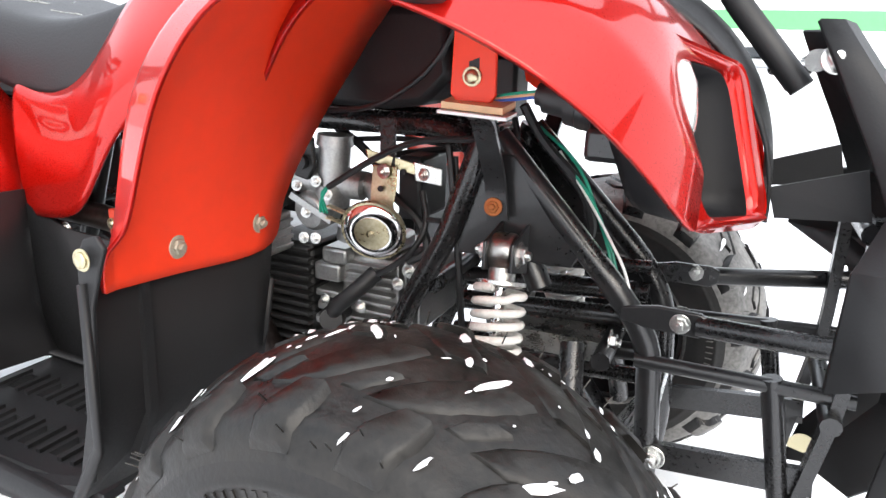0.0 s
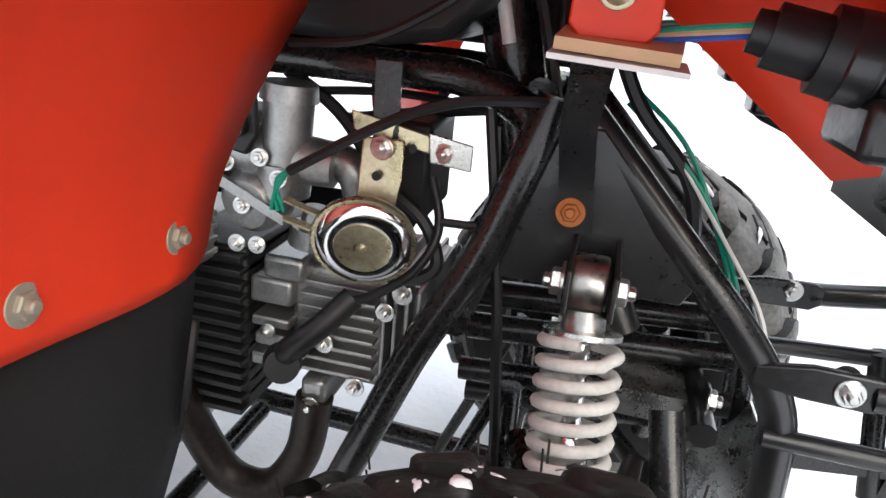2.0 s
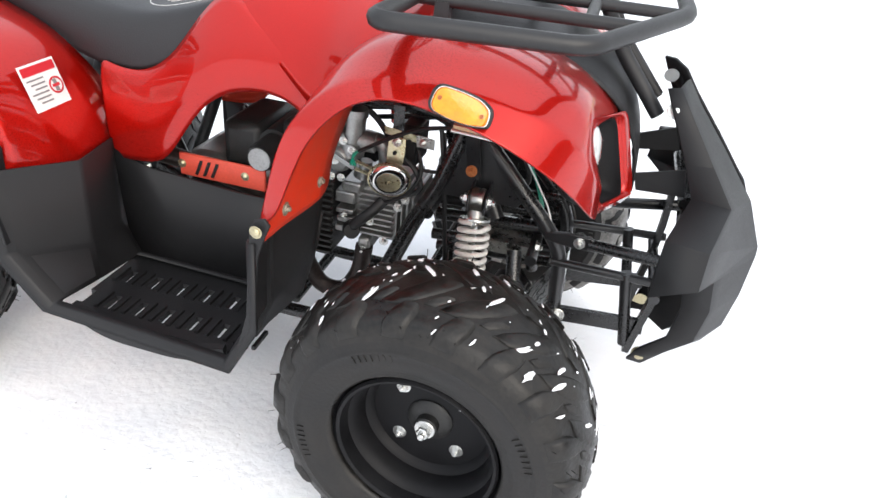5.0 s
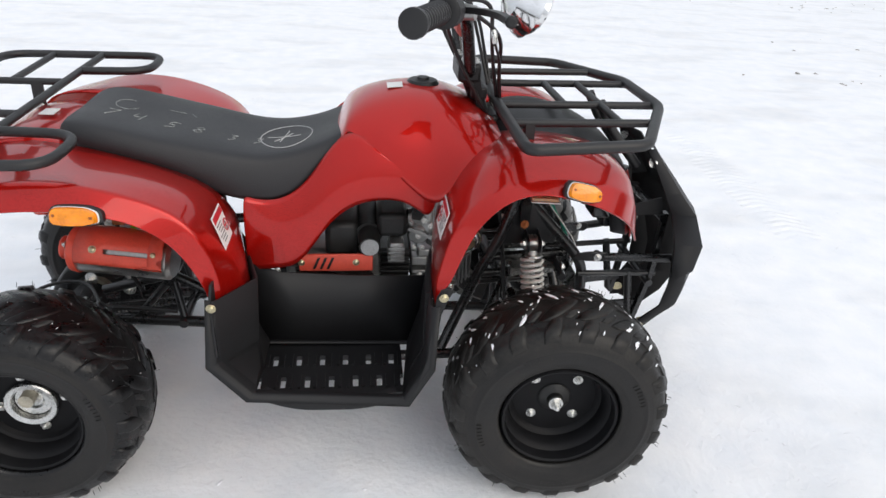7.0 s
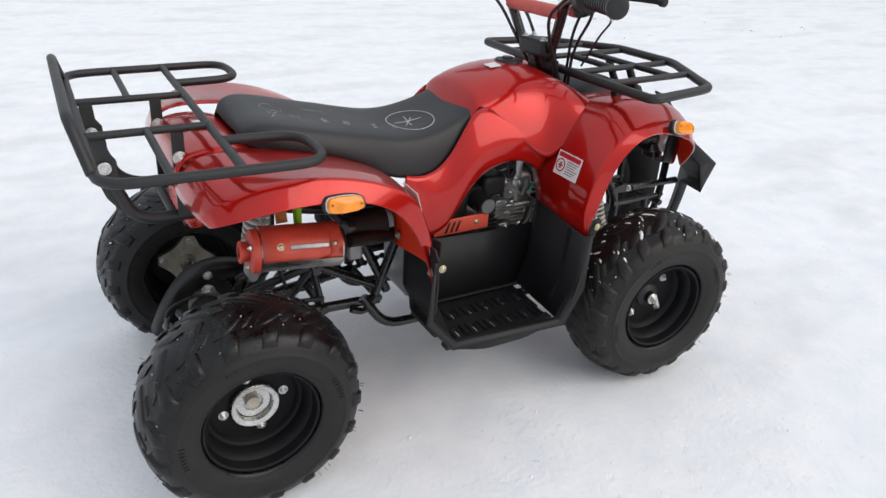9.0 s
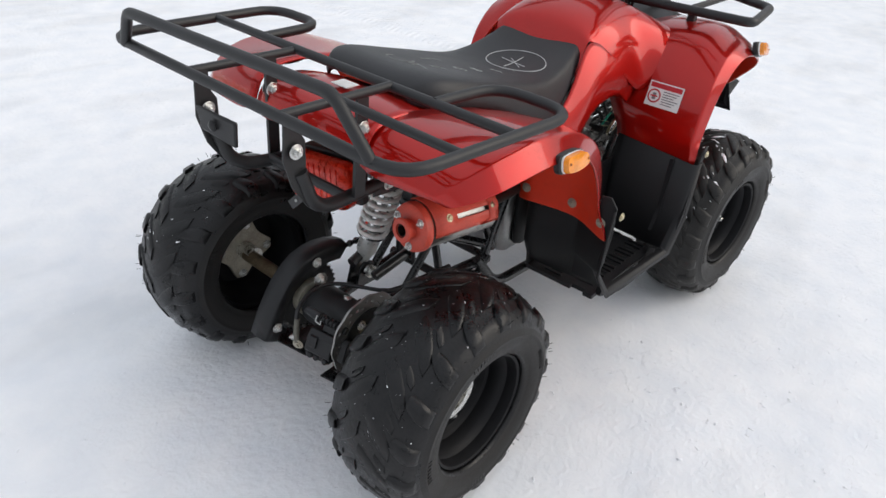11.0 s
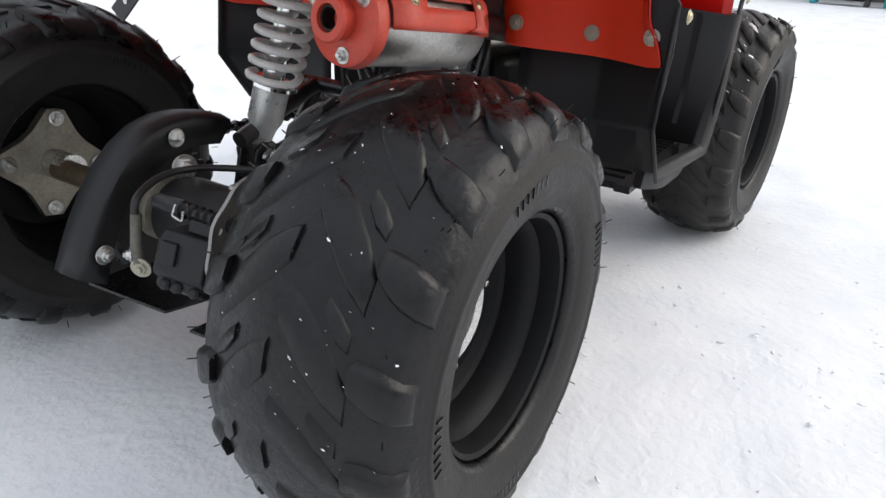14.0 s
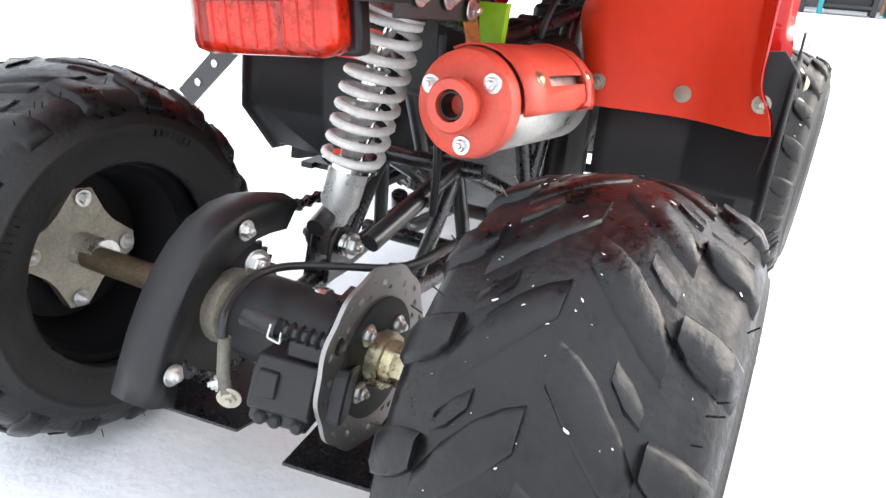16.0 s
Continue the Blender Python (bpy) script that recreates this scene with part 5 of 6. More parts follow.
for k in range(4):
    a = radians(30 + 90 * k)
    bolt((.034 * math.cos(a), -.080, RH + .034 * math.sin(a)), (0, -1, 0), .0062, rear)
# caliper
cal = new("brake_caliper"); cal.parent = bike
cal["label"] = "black brake caliper with a rubber-booted pin"
ax = V(.906, .295, -.30).normalized()
ay = V(-.27, .955, .12)
ay = (ay - ax * ay.dot(ax)).normalized()
M = Matrix((ax, ay, ax.cross(ay))).transposed().to_4x4()
M.translation = (-.0845, -.048, .199)
def cal_piece(name, outline, y0, y1, mt, bev):
    """A piece drawn from the side, (depth, height), and given its width."""
    bm = bmesh.new()
    f = bm.faces.new([bm.verts.new((x, y0, z)) for x, z in outline])
    r = bmesh.ops.extrude_face_region(bm, geom=[f])
    bmesh.ops.translate(bm, vec=(0, y1 - y0, 0), verts=[v for v in r["geom"] if isinstance(v, bmesh.types.BMVert)])
    bmesh.ops.recalc_face_normals(bm, faces=bm.faces)
    bmesh.ops.transform(bm, matrix=M, verts=bm.verts)
    return part(name, bm, mt, cal, "", 30, bevel=bev)
cal_piece("body", [(.0, -.019), (.0, .010), (.007, .020), (.046, .022), (.046, -.024), (.006, -.024)], -.025, .025, BLACK, .0022)
cal_piece("outer_half", [(.012, -.020), (.012, .014), (.018, .021), (.044, .021), (.044, -.022), (.018, -.024)], -.046, -.0255, BLACK, .002)
cal_piece("boss", [(-.004, -.009), (-.004, .010), (.002, .012), (.002, -.011)], .003, .019, BLACK, .0015)
cal_piece("bridge", [(.008, -.032), (.008, -.022), (.044, -.022), (.044, -.034), (.014, -.036)], -.022, .024, CASTDARK, .002)
for yy in (-.016, .002, .014):
    rod(M @ V(.004, yy, -.029), M @ V(.024, yy, -.031), [(0, .003), (.1, .0055), (1, .0055)], BLACK, cal, "pin_boss", 12)
cal_piece("lug", [(.010, .020), (.010, .034), (.034, .036), (.034, .020)], -.028, .006, BLACK, .003)
pa, pb = V(-.066, .004, .235), V(-.050, -.080, .226)
rod(pa, pa.lerp(pb, .36), [(0, .0062), (.06, .0075), (1, .0085)], CASTDARK, cal, "lever_boot", 16)
rows = [(0, .007)]
for k in range(7):
    rows += [(k / 7 + .02, .0058), (k / 7 + .07, .0082), (k / 7 + .11, .0058)]
rod(pa.lerp(pb, .36), pb, rows + [(1, .006)], RUBBERP, cal, "pin_boot", 16)
tube("clip", [pa.lerp(pb, .34) + V(-.006, 0, .006), pa.lerp(pb, .34) + V(-.010, .001, -.004), pa.lerp(pb, .46) + V(-.011, 0, -.006), pa.lerp(pb, .46) + V(-.008, 0, .003)], .0011, ZINC, cal, bend=.002, sides=6)
tube("hose", [(-.090, .000, .215), (-.0885, .004, .240), (-.062, .017, .247), (-.030, .0285, .248), (.0, .026, .246), (.018, .012, .245), (.034, -.014, .245), (.050, -.043, .245), (.063, -.063, .245), (.090, -.072, .245), (.120, -.074, .246), (.20, -.080, .243)], .0036, RUBBERP, cal, "black brake hose", bend=.02)
tube("hose_sleeve", [(.056, -.053, .245), (.064, -.064, .245), (.090, -.072, .245), (.120, -.074, .246), (.21, -.081, .242)], .0052, RUBBERP, cal, bend=.012)
tube("hose_end", [(-.0945, -.003, .182), (-.0935, .001, .196), (-.089, .001, .229)], .0050, FITTING, cal, "dull hose fitting", bend=.008)
bolt((-.0945, -.005, .180), (-.85, -.45, -.1), .0062, cal, BOLT_GREY, "dull banjo bolt")
bolt((-.096, .006, .190), (-.8, .5, .1), .0045, cal)
rod((.010, -.002, .224), (.011, -.020, .222), [(0, .006), (.1, .007), (.6, .011), (1, .011)], ZINC, rear, "spacer", 18)
for p in ((.0115, -.046, .221), (.005, .052, .240)):
    bolt(p, (-.2, -.95, .1), .009, rear)
tube("carrier_lug", [(.012, -.046, .212), (.006, -.046, .238)], 0, TUBE, rear, bend=0, flat=(.022, .012))
# sprocket, chain and guard
bm = bmesh.new()
n = 36
ring0, ring1 = [], []
for j in range(n * 2):
    w = math.pi * j / n
    r = .068 if j % 2 else .062
    ring0.append(bm.verts.new((r * math.cos(w), .084, RH + r * math.sin(w))))
    ring1.append(bm.verts.new((r * math.cos(w), .089, RH + r * math.sin(w))))
for j in range(n * 2):
    k = (j + 1) % (n * 2)
    bm.faces.new((ring0[j], ring0[k], ring1[k], ring1[j]))
bm.faces.new(ring0)
bm.faces.new(ring1)
part("sprocket", bm, DARKALU, rear, "toothed steel sprocket", 20)
rod((0, .068, RH), (0, .084, RH), [(0, .02), (0, .036), (1, .036)], GRIME, rear, "sprocket_hub", 24)
pts = []
for k in range(14):
    a = radians(262 - k * 172 / 13)
    pts.append((.069 * math.cos(a), .0865, RH + .069 * math.sin(a)))
pts = [(.45, .0865, .222)] + pts + [(.45, .0865, .256)]
def chain(path):
    P = [Vector(p) for p in path]
    out, rad = [], []
    total = 0
    for a, b in zip(P, P[1:]):
        L = (b - a).length
        m = max(1, int(L / .004))
        for i in range(m):
            out.append(a.lerp(b, i / m))
    rad = [.0068 if (i // 2) % 2 else .0046 for i in range(len(out))]
    return sweep(bmesh.new(), out, .005, 6, radii=rad)
part("chain", chain(pts), TUBE, rear, "black drive chain", 25)
guard = new("chain_guard"); guard.parent = bike
guard["label"] = "curved black plastic chain guard"
side_rows = []
for (x0, z0), (x1, z1) in (((.087, .273), (.069, .249)), ((.060, .281), (.045, .252)), ((.035, .285), (.028, .252)), ((.010, .284), (.008, .247)), ((-.016, .276), (-.016, .237)), ((-.038, .262), (-.037, .224)), ((-.058, .243), (-.052, .207)),
                           ((-.074, .221), (-.062, .190)), ((-.088, .198), (-.070, .172)), ((-.100, .174), (-.077, .153)), ((-.111, .149), (-.084, .134))):
    ox, oz = x0 - x1, z0 - z1
    k = .004 / math.hypot(ox, oz)
    side_rows.append([(x1, .071, z1), (x0 - ox * k, .070, z0 - oz * k), (x0, .073, z0), (x0 + ox * k, .092, z0 + oz * k), (x0, .112, z0), (x0 - ox * k * 2, .115, z0 - oz * k * 2)])
part("shell", loft(side_rows), BLACK, guard, solid=.003, smooth=45)
for p in ((.010, .0675, .267), (-.084, .0675, .168)):
    bolt(p, (0, -1, 0), .0065, guard)
# skid plates under disc and sprocket
for y0, y1 in ((-.115, -.02), (.03, .15)):
    slab("guard_plate", [(-.075, (y0 + y1) / 2 + .03, .115), (-.045, y0 + .01, .095), (.03, y0, .090), (.06, y1, .095), (.0, y1, .10)], .003, TUBE, rear, "bent black guard plate")
    tube("plate_stay", [(.01, y1 - .02, .10), (.02, y1 - .03, RH)], 0, TUBE, rear, bend=0, flat=(.02, .004))
# swing arm
swing = new("swing_arm"); swing.parent = bike
swing["label"] = "black welded tube swing arm"
for s in (-1, 1):
    tube("lower_tube", [(.03, s * .035, .200), (.34, s * .075, .205)], .0115, TUBE, swing, bend=0)
    tube("upper_tube", [(.06, s * .03, .262), (.20, s * .045, .305), (.34, s * .07, .235)], .0095, TUBE, swing, bend=.02)
    tube("strut", [(.20, s * .045, .300), (.215, s * .055, .205)], .008, TUBE, swing, bend=0)
    tube("strut", [(.20, s * .045, .300), (.12, s * .045, .205)], .008, TUBE, swing, bend=0)
    tube("sub_frame", [(.36, s * .07, .22), (.30, s * .07, .36), (.20, s * .06, .47), (.05, s * .062, .478)], .0105, TUBE, swing, bend=.04)
    tube("sub_brace", [(.42, s * .08, .45), (.24, s * .065, .43), (.06, s * .062, .47)], .009, TUBE, swing, bend=.03)
    tube("frame_strut", [(.42, s * .08, .45), (.33, s * .075, .22)], .0105, TUBE, swing, bend=0)
    slab("shock_lug", [(.064, .035 + s * .0145, .205), (.112, .035 + s * .0145, .205), (.107, .035 + s * .0145, .250), (.098, .035 + s * .0145, .257), (.084, .035 + s * .0145, .257), (.075, .035 + s * .0145, .250)], .005 * s, TUBE, swing, bevel=.0015)
for x, z in ((.215, .205), (.20, .303), (.34, .205), (.30, .36)):
    tube("cross_tube", [(x, -.075, z), (x, .075, z)], .009, TUBE, swing, bend=0)
tube("stand_loop", [(.335, -.08, .215), (.30, -.085, .185), (.27, -.085, .20)], .008, TUBE, swing, bend=.02)
rear_shock = shock((.112, -.024, .478), (.091, .037, .241), .026, 8.5, .0042, bike, .10, .66, True)
rod((.0915, .020, .239), (.0925, .011, .238), [(0, .012), (.5, .012), (.55, .0095), (1, .009)], ZINC, rear_shock, "spacer", 16)
bolt((.0925, .011, .238), (0, -1, 0), .0085, bike)
bolt((.091, .055, .241), (0, 1, 0), .0085, bike)
# muffler
muf = new("muffler"); muf.parent = bike
muf["label"] = "exhaust muffler in a red heat guard"
A, B = V(.062, -.112, .398), V(.234, -.126, .384)
ax = (B - A).normalized()
rod(A, B, [(0, .0395), (.01, .0405), (.96, .0405), (1, .034), (1, .012)], STEEL, muf, "barrel", 36, "brushed steel barrel")
rod(A - ax * .006, A + ax * .010, [(0, .016), (0, .036), (.2, .041), (.9, .043), (1, .0425)], MUFFLER, muf, "end_cap", 36, "red painted end cap")
rod(A - ax * .024, A - ax * .004, [(1, .017), (.12, .0215), (0, .0195), (0, .0122), (1, .0120), (1, .002)], MUFFLER, muf, "outlet_ring", 28, "red outlet collar")
rod(A - ax * .021, A + ax * .01, [(.98, .0), (.98, .0086), (.05, .0086), (0, .0092), (0, .0106), (.9, .0108)], EXHAUST, muf, "outlet_pipe", 24, "black outlet pipe")
for k in range(3):
    a = radians(38 + 120 * k)
    e1 = ax.cross(V(0, 0, 1)).normalized()
    e2 = e1.cross(ax)
    p = A - ax * .006 + e1 * (.031 * math.cos(a)) + e2 * (.031 * math.sin(a))
    bolt(p, -ax, .0052, muf)
# guard: a shell over the outer half with a long slot
bm = bmesh.new()
e1 = ax.cross(V(0, 0, 1)).normalized()
e2 = e1.cross(ax)
L = (B - A).length
xs = [.012, .05, .062, .150, .162, L - .035]
angs = [radians(a) for a in (-4, 4, 12, 23, 34, 50, 68, 86, 104, 120)]
grid = []
for x in xs:
    row = []
    for a in angs:
        xx = x - (.022 if (x == xs[-1] and a < 0) else 0)
        row.append(bm.verts.new(A + ax * xx + e1 * (.0465 * math.cos(a)) + e2 * (.0465 * math.sin(a))))
    grid.append(row)
for i in range(len(xs) - 1):
    for j in range(len(angs) - 1):
        if i in (2,) and j in (3,):
            continue
        bm.faces.new((grid[i][j], grid[i + 1][j], grid[i + 1][j + 1], grid[i][j + 1]))
part("heat_guard", bm, MUFFLER, muf, "red painted heat guard with a long slot", 50, solid=.002)
for x in (.044, .147):
    a = radians(31)
    d = e1 * math.cos(a) + e2 * math.sin(a)
    bolt(A + ax * x + d * .0462, d, .0042, muf, BOLT_GOLD, "brass-coloured screw")
tube("hanger", [(.13, -.075, .47), (.13, -.085, .432)], 0, RUST, muf, "rusty hanger strap", bend=0, flat=(.022, .003))
tube("rear_pipe", [(.25, -.128, .39), (.30, -.12, .385), (.36, -.11, .377)], .014, EXHAUST, muf, bend=.02)
part("air_filter", turned([(-.03, .02), (-.03, .03), (.04, .032), (.045, .02)], 24, "x"), DARKALU, bike, "dark round air filter canister").location = (.30, -.09, .40)
bm = block(bmesh.new(), (.255, -.115, .335), (.285, -.07, .41))
part("filter_bracket", bm, ALU, bike, "grey cast bracket behind the muffler", bevel=.004)
# tail light and its guard loop
tail = new("tail_light"); tail.parent = bike
tail["label"] = "red rectangular tail light in a black tube loop"
M = Matrix.Translation((-.016, .008, .462)) @ Matrix.Rotation(radians(7), 4, "Z") @ Matrix.Rotation(radians(-4), 4, "X")
bm = block(bmesh.new(), (-.022, -.058, -.034), (.016, .058, .042))
bmesh.ops.transform(bm, matrix=M, verts=bm.verts)
part("lens", bm, REDLENS, tail, "clear red lens", 30, bevel=.010)
bm = block(bmesh.new(), (.0165, -.060, -.036), (.036, .060, .046))
bmesh.ops.transform(bm, matrix=M, verts=bm.verts)
part("housing", bm, BLACK, tail, bevel=.004)
for y0, y1, z0, z1 in ((-.050, -.012, -.026, .034), (-.008, .050, -.026, .002), (-.008, .050, .006, .034)):
    bm = block(bmesh.new(), (-.004, y0, z0), (.012, y1, z1))
    bmesh.ops.transform(bm, matrix=M, verts=bm.verts)
    part("reflector", bm, REFLECT, tail, "ribbed reflector inside the lens", bevel=.003)
for k in range(9):
    bm = block(bmesh.new(), (-.0228, -.046 + k * .0115, -.028), (-.0215, -.0445 + k * .0115, .036))
    bmesh.ops.transform(bm, matrix=M, verts=bm.verts)
    part("rib", bm, REDLENS, tail)
# drilled strap, battery bin and other parts seen past the spring
bm = bmesh.new()
sweep(bm, [(-.012, .05, .430), (-.020, .095, .385)], 0, flat=(.003, .016))
part("drilled_strap", bm, TUBE, bike, "black drilled metal strap")
for k in range(2):
    f = .35 + .35 * k
    p = V(-.012, .05, .430).lerp(V(-.020, .095, .385), f)
    rod(p + V(-.0025, 0, 0), p + V(.0025, 0, 0), [(0, .003), (1, .003)], ZINC, bike, "strap_hole", 10)
slab("lime_strip", [(.155, -.075, .468), (.155, -.101, .468), (.155, -.096, .410), (.155, -.080, .410)], .01, LIME, bike, "lime green plastic strip under the seat")
hunk("tool_tray", (.10, -.06, .49), (.34, .06, .52), MATT, .006, bike, "black tray under the seat")
hunk("rear_coil", (.24, .0, .36), (.30, .05, .46), DARKALU, .008, bike, "dark engine parts under the seat")
cable([(.08, -.06, .505), (.16, -.11, .500), (.22, -.20, .515), (.24, -.27, .535), (.235, -.30, .55)], .0022, RUBBERP, "thin black wire under the fender", "wire")
cable([(.12, -.06, .44), (.115, -.062, .38), (.125, -.06, .32), (.14, -.05, .27)], .004, RUBBERP)
cable([(.30, -.10, .48), (.28, -.09, .44), (.30, -.08, .40)], .004, RUBBERP)

# ---- steering ----
bars = new("handlebar"); bars.parent = bike
bars["label"] = "black handlebar with ribbed grips, levers and cables"
tube("stem", [(.825, 0, .575), (.768, 0, .705)], .015, TUBE, bars, bend=0, sides=16)
for s in (-1, 1):
    tube("bar", [(.764, 0, .716), (.764, s * .052, .716), (.742, s * .105, .826), (.700, s * .200, .846), (.640, s * .352, .851)], .0112, TUBE, bars, bend=.035)
    g0, g1 = V(.684, s * .240, .848), V(.633, s * .369, .851)
    rows = [(0, .014)]
    for k in range(10):
        rows += [(.04 + k * .085, .0165), (.09 + k * .085, .0178), (.115 + k * .085, .016)]
    rows += [(.93, .020), (.99, .020), (1.0, .016), (1.0, .006)]
    rod(g0, g1, rows, RUBBERP, bars, "grip", 20, "black ribbed rubber grip")
    rod(V(.700, s * .205, .847), V(.686, s * .238, .848), [(0, .018), (.1, .026), (.9, .026), (1, .02)], BLACK, bars, "switch_box", 20)
    tube("lever", [(.718, s * .19, .846), (.752, s * .22, .848), (.764, s * .28, .852), (.765, s * .340, .854)], 0, BLACK, bars, bend=.02, flat=(.012, .009))
    rod(V(.765, s * .335, .854), V(.765, s * .349, .854), [(0, .006), (.2, .0085), (.8, .0085), (1, .005)], BLACK, bars, "lever_end", 12)
    rod(V(.722, s * .185, .842), V(.742, s * .195, .842), [(0, .013), (1, .011)], ALU, bars, "lever_mount", 14)
    tube("brake_cable", [(.742, s * .18, .840), (.800, s * .13, .80), (.812, s * .065, .72), (.835, s * .035, .60)], .0034, RUBBERP, bars, bend=.05, sides=7)
    tube("throttle_cable", [(.715, s * .20, .862), (.775, s * .15, .855), (.795, s * .075, .76), (.830, s * .03, .62)], .0034, RUBBERP, bars, bend=.05, sides=7)
    tube("loop_cable", [(.700, s * .16, .840), (.715, s * .085, .795), (.745, s * .065, .735), (.790, s * .05, .66), (.83, s * .04, .60)], .0036, RUBBERP, bars, bend=.05, sides=7)
    tube("column_post", [(.800, s * .030, .60), (.778, s * .034, .705)], 0, BLACK, bars, bend=0, flat=(.014, .020))
hunk("clamp", (.744, -.046, .698), (.786, .046, .734), BLACK, .007, bars)
for x in (.753, .777):
    for y in (-.034, .034):
        bolt((x, y, .734), (0, 0, 1), .0058, bars)
tube("pad", [(.744, -.088, .800), (.744, .088, .800)], .0145, PADRED, bars, "faded red bar pad", bend=0, sides=16)
hunk("steering_bracket", (.790, -.045, .600), (.825, .045, .640), BLACK, .006, bars)
hunk("lock_plate", (.772, -.040, .668), (.800, .040, .690), BLACK, .004, bars)
pod = part("meter_pod", turned([(-.05, .015), (-.035, .04), (-.01, .056), (.012, .060), (.016, .056), (.012, .045), (.010, .002)], 28, "x"), CHROME, bars, "chromed round lamp pod")
pod.matrix_basis = Matrix.Translation((.872, -.008, .831)) @ Matrix.Rotation(radians(25), 4, "Y") @ Matrix.Diagonal((1, 1.2, .8, 1))
pod2 = part("pod_shell", turned([(-.055, .01), (-.04, .045), (-.01, .060), (.0, .063)], 28, "x"), CHROME, bars, "chromed lamp shell")
pod2.matrix_basis = Matrix.Translation((.871, -.008, .822)) @ Matrix.Rotation(radians(25), 4, "Y") @ Matrix.Diagonal((1, 1.2, .8, 1))
tube("key_cord", [(.765, -.21, .835), (.772, -.215, .800), (.790, -.17, .770), (.812, -.10, .690)], .0022, RUBBERP, bars, bend=.03, sides=6)
rod((.768, -.213, .822), (.772, -.215, .802), [(0, .003), (.3, .005), (1, .004)], ZINC, bars, "cord_clip", 10)

# ---- turn lights ----
def turn_light(p, along, out, length, height):
    """A tapered amber lens on a black base."""
    g = new("turn_light"); g.parent = bike
    g["label"] = "amber turn light on a black rubber base"
    a, o = Vector(along).normalized(), Vector(out).normalized()
    u = a.cross(o).normalized()
    if u.z < 0:
        u = -u
    P = Vector(p)
    prof = [(-1, -.15), (-.95, .3), (-.5, .5), (.2, .5), (.85, .42), (1, .2), (1, -.25), (.85, -.45), (.2, -.5), (-.5, -.42), (-.95, -.25)]
    def ring(k, d):
        return rounded([P + a * (x * length / 2 * k) + u * (z * height * k) + o * d for x, z in prof], .006, 3, True)
    part("base", loft([ring(1.14, -.004), ring(1.14, .005), ring(1.05, .007), ring(.3, .007)], True), RUBBERP, g, "black rubber base", 40)
    part("rim", loft([ring(1.03, .004), ring(1.03, .009), ring(.99, .010)], True), WHITE, g, "pale rim", 40)
    part("lens", loft([ring(1.0, .007), ring(.99, .014), ring(.92, .018), ring(.5, .0195), ring(.01, .0198)], True), AMBER, g, "amber lens", 40)
    for f in (-.8, .8):
        bolt(P + a * (f * length / 2 * .95) + o * .0175 + u * (.04 * height), o, .0024, g, BOLT_RUST)
for s in (-1, 1):
    turn_light((.911, s * .315, .600), (-1, s * .04, .28), (.1, s * 1, .30), .056, .028)
    turn_light((.163, s * .318, .559), (-1, 0, .08), (-.1, s, .25), .064, .028)

# ---- stickers ----
def sticker(corners, turn=1, parent=bike):
    """A white warning label with a red head, a barred ring and lines of small print."""
    a, b, d = (Vector(c) for c in corners)
    ux, uy = b - a, d - a
    n = ux.cross(uy).normalized() * turn
    st = new("warning_sticker"); st.parent = parent
    st["label"] = "white warning sticker with a red head and small print"
    def quad(nm, x0, y0, x1, y1, h, mt):
        vs = [a + ux * x + uy * y + n * (h - .0012) for x, y in ((x0, y0), (x1, y0), (x1, y1), (x0, y1))]
        slab(nm, vs, .0012 * turn, mt, st)
    quad("sheet", 0, 0, 1, 1, .0, WHITE)
    quad("red_head", .04, .05, .96, .24, .0006, REDINK)
    for k in range(6):
        quad("print_line", .46, .32 + k * .10, .93 - .07 * (k % 3), .355 + k * .10, .0006, GREYINK)
    c = a + ux * .22 + uy * .58
    r0, r1 = ux.length * .15, ux.length * .19
    bm = bmesh.new()
    e1, e2 = ux.normalized(), uy.normalized()
    rings = [[bm.verts.new(c + n * .0007 + (e1 * math.cos(w) + e2 * math.sin(w)) * r) for w in [2 * math.pi * j / 28 for j in range(28)]] for r in (r0, r1)]
    for j in range(28):
        bm.faces.new((rings[0][j], rings[0][(j + 1) % 28], rings[1][(j + 1) % 28], rings[1][j]))
    part("barred_ring", bm, REDINK, st, solid=.0004)
    quad("bar", .12, .55, .32, .61, .0007, REDINK)
    quad("sign", .17, .45, .27, .72, .0005, GREYINK)
    return st
sticker([(.7145, -.180, .537), (.7125, -.256, .537), (.7015, -.180, .488)], -1)
sticker([(.7125, .256, .537), (.7145, .180, .537), (.6995, .256, .488)], -1)
sticker([(.334, -.192, .524), (.333, -.250, .522), (.3515, -.190, .468)])
slab("sticker", [(.005, -.02, .6160), (.03, -.02, .6160), (.03, .015, .6160), (.005, .015, .6160)], .0012, WHITE, bike, "small pale sticker on the tail cowl")

# chalk marks on the seat: a barred ring and faint strokes
seat_ob = bpy.data.objects["seat"]
bpy.context.view_layer.update()
seat_now = seat_ob.evaluated_get(bpy.context.evaluated_depsgraph_get())
def seat_z(x, y):
    hit, p, _, _ = seat_now.ray_cast(Vector((x, y, 1.0)), Vector((0, 0, -1)))
    return p.z + .0002 if hit else .6
def chalk(path, mt=CHALK, r=.0010):
    fine = []
    for (x0, y0), (x1, y1) in zip(path, path[1:]):
        fine += [(x0 + (x1 - x0) * k / 4, y0 + (y1 - y0) * k / 4) for k in range(4)]
    pts = [(x, y, seat_z(x, y)) for x, y in fine + [path[-1]]]
    return tube("chalk_mark", pts, r, mt, seat_ob, "chalk stroke", bend=0, sides=5)
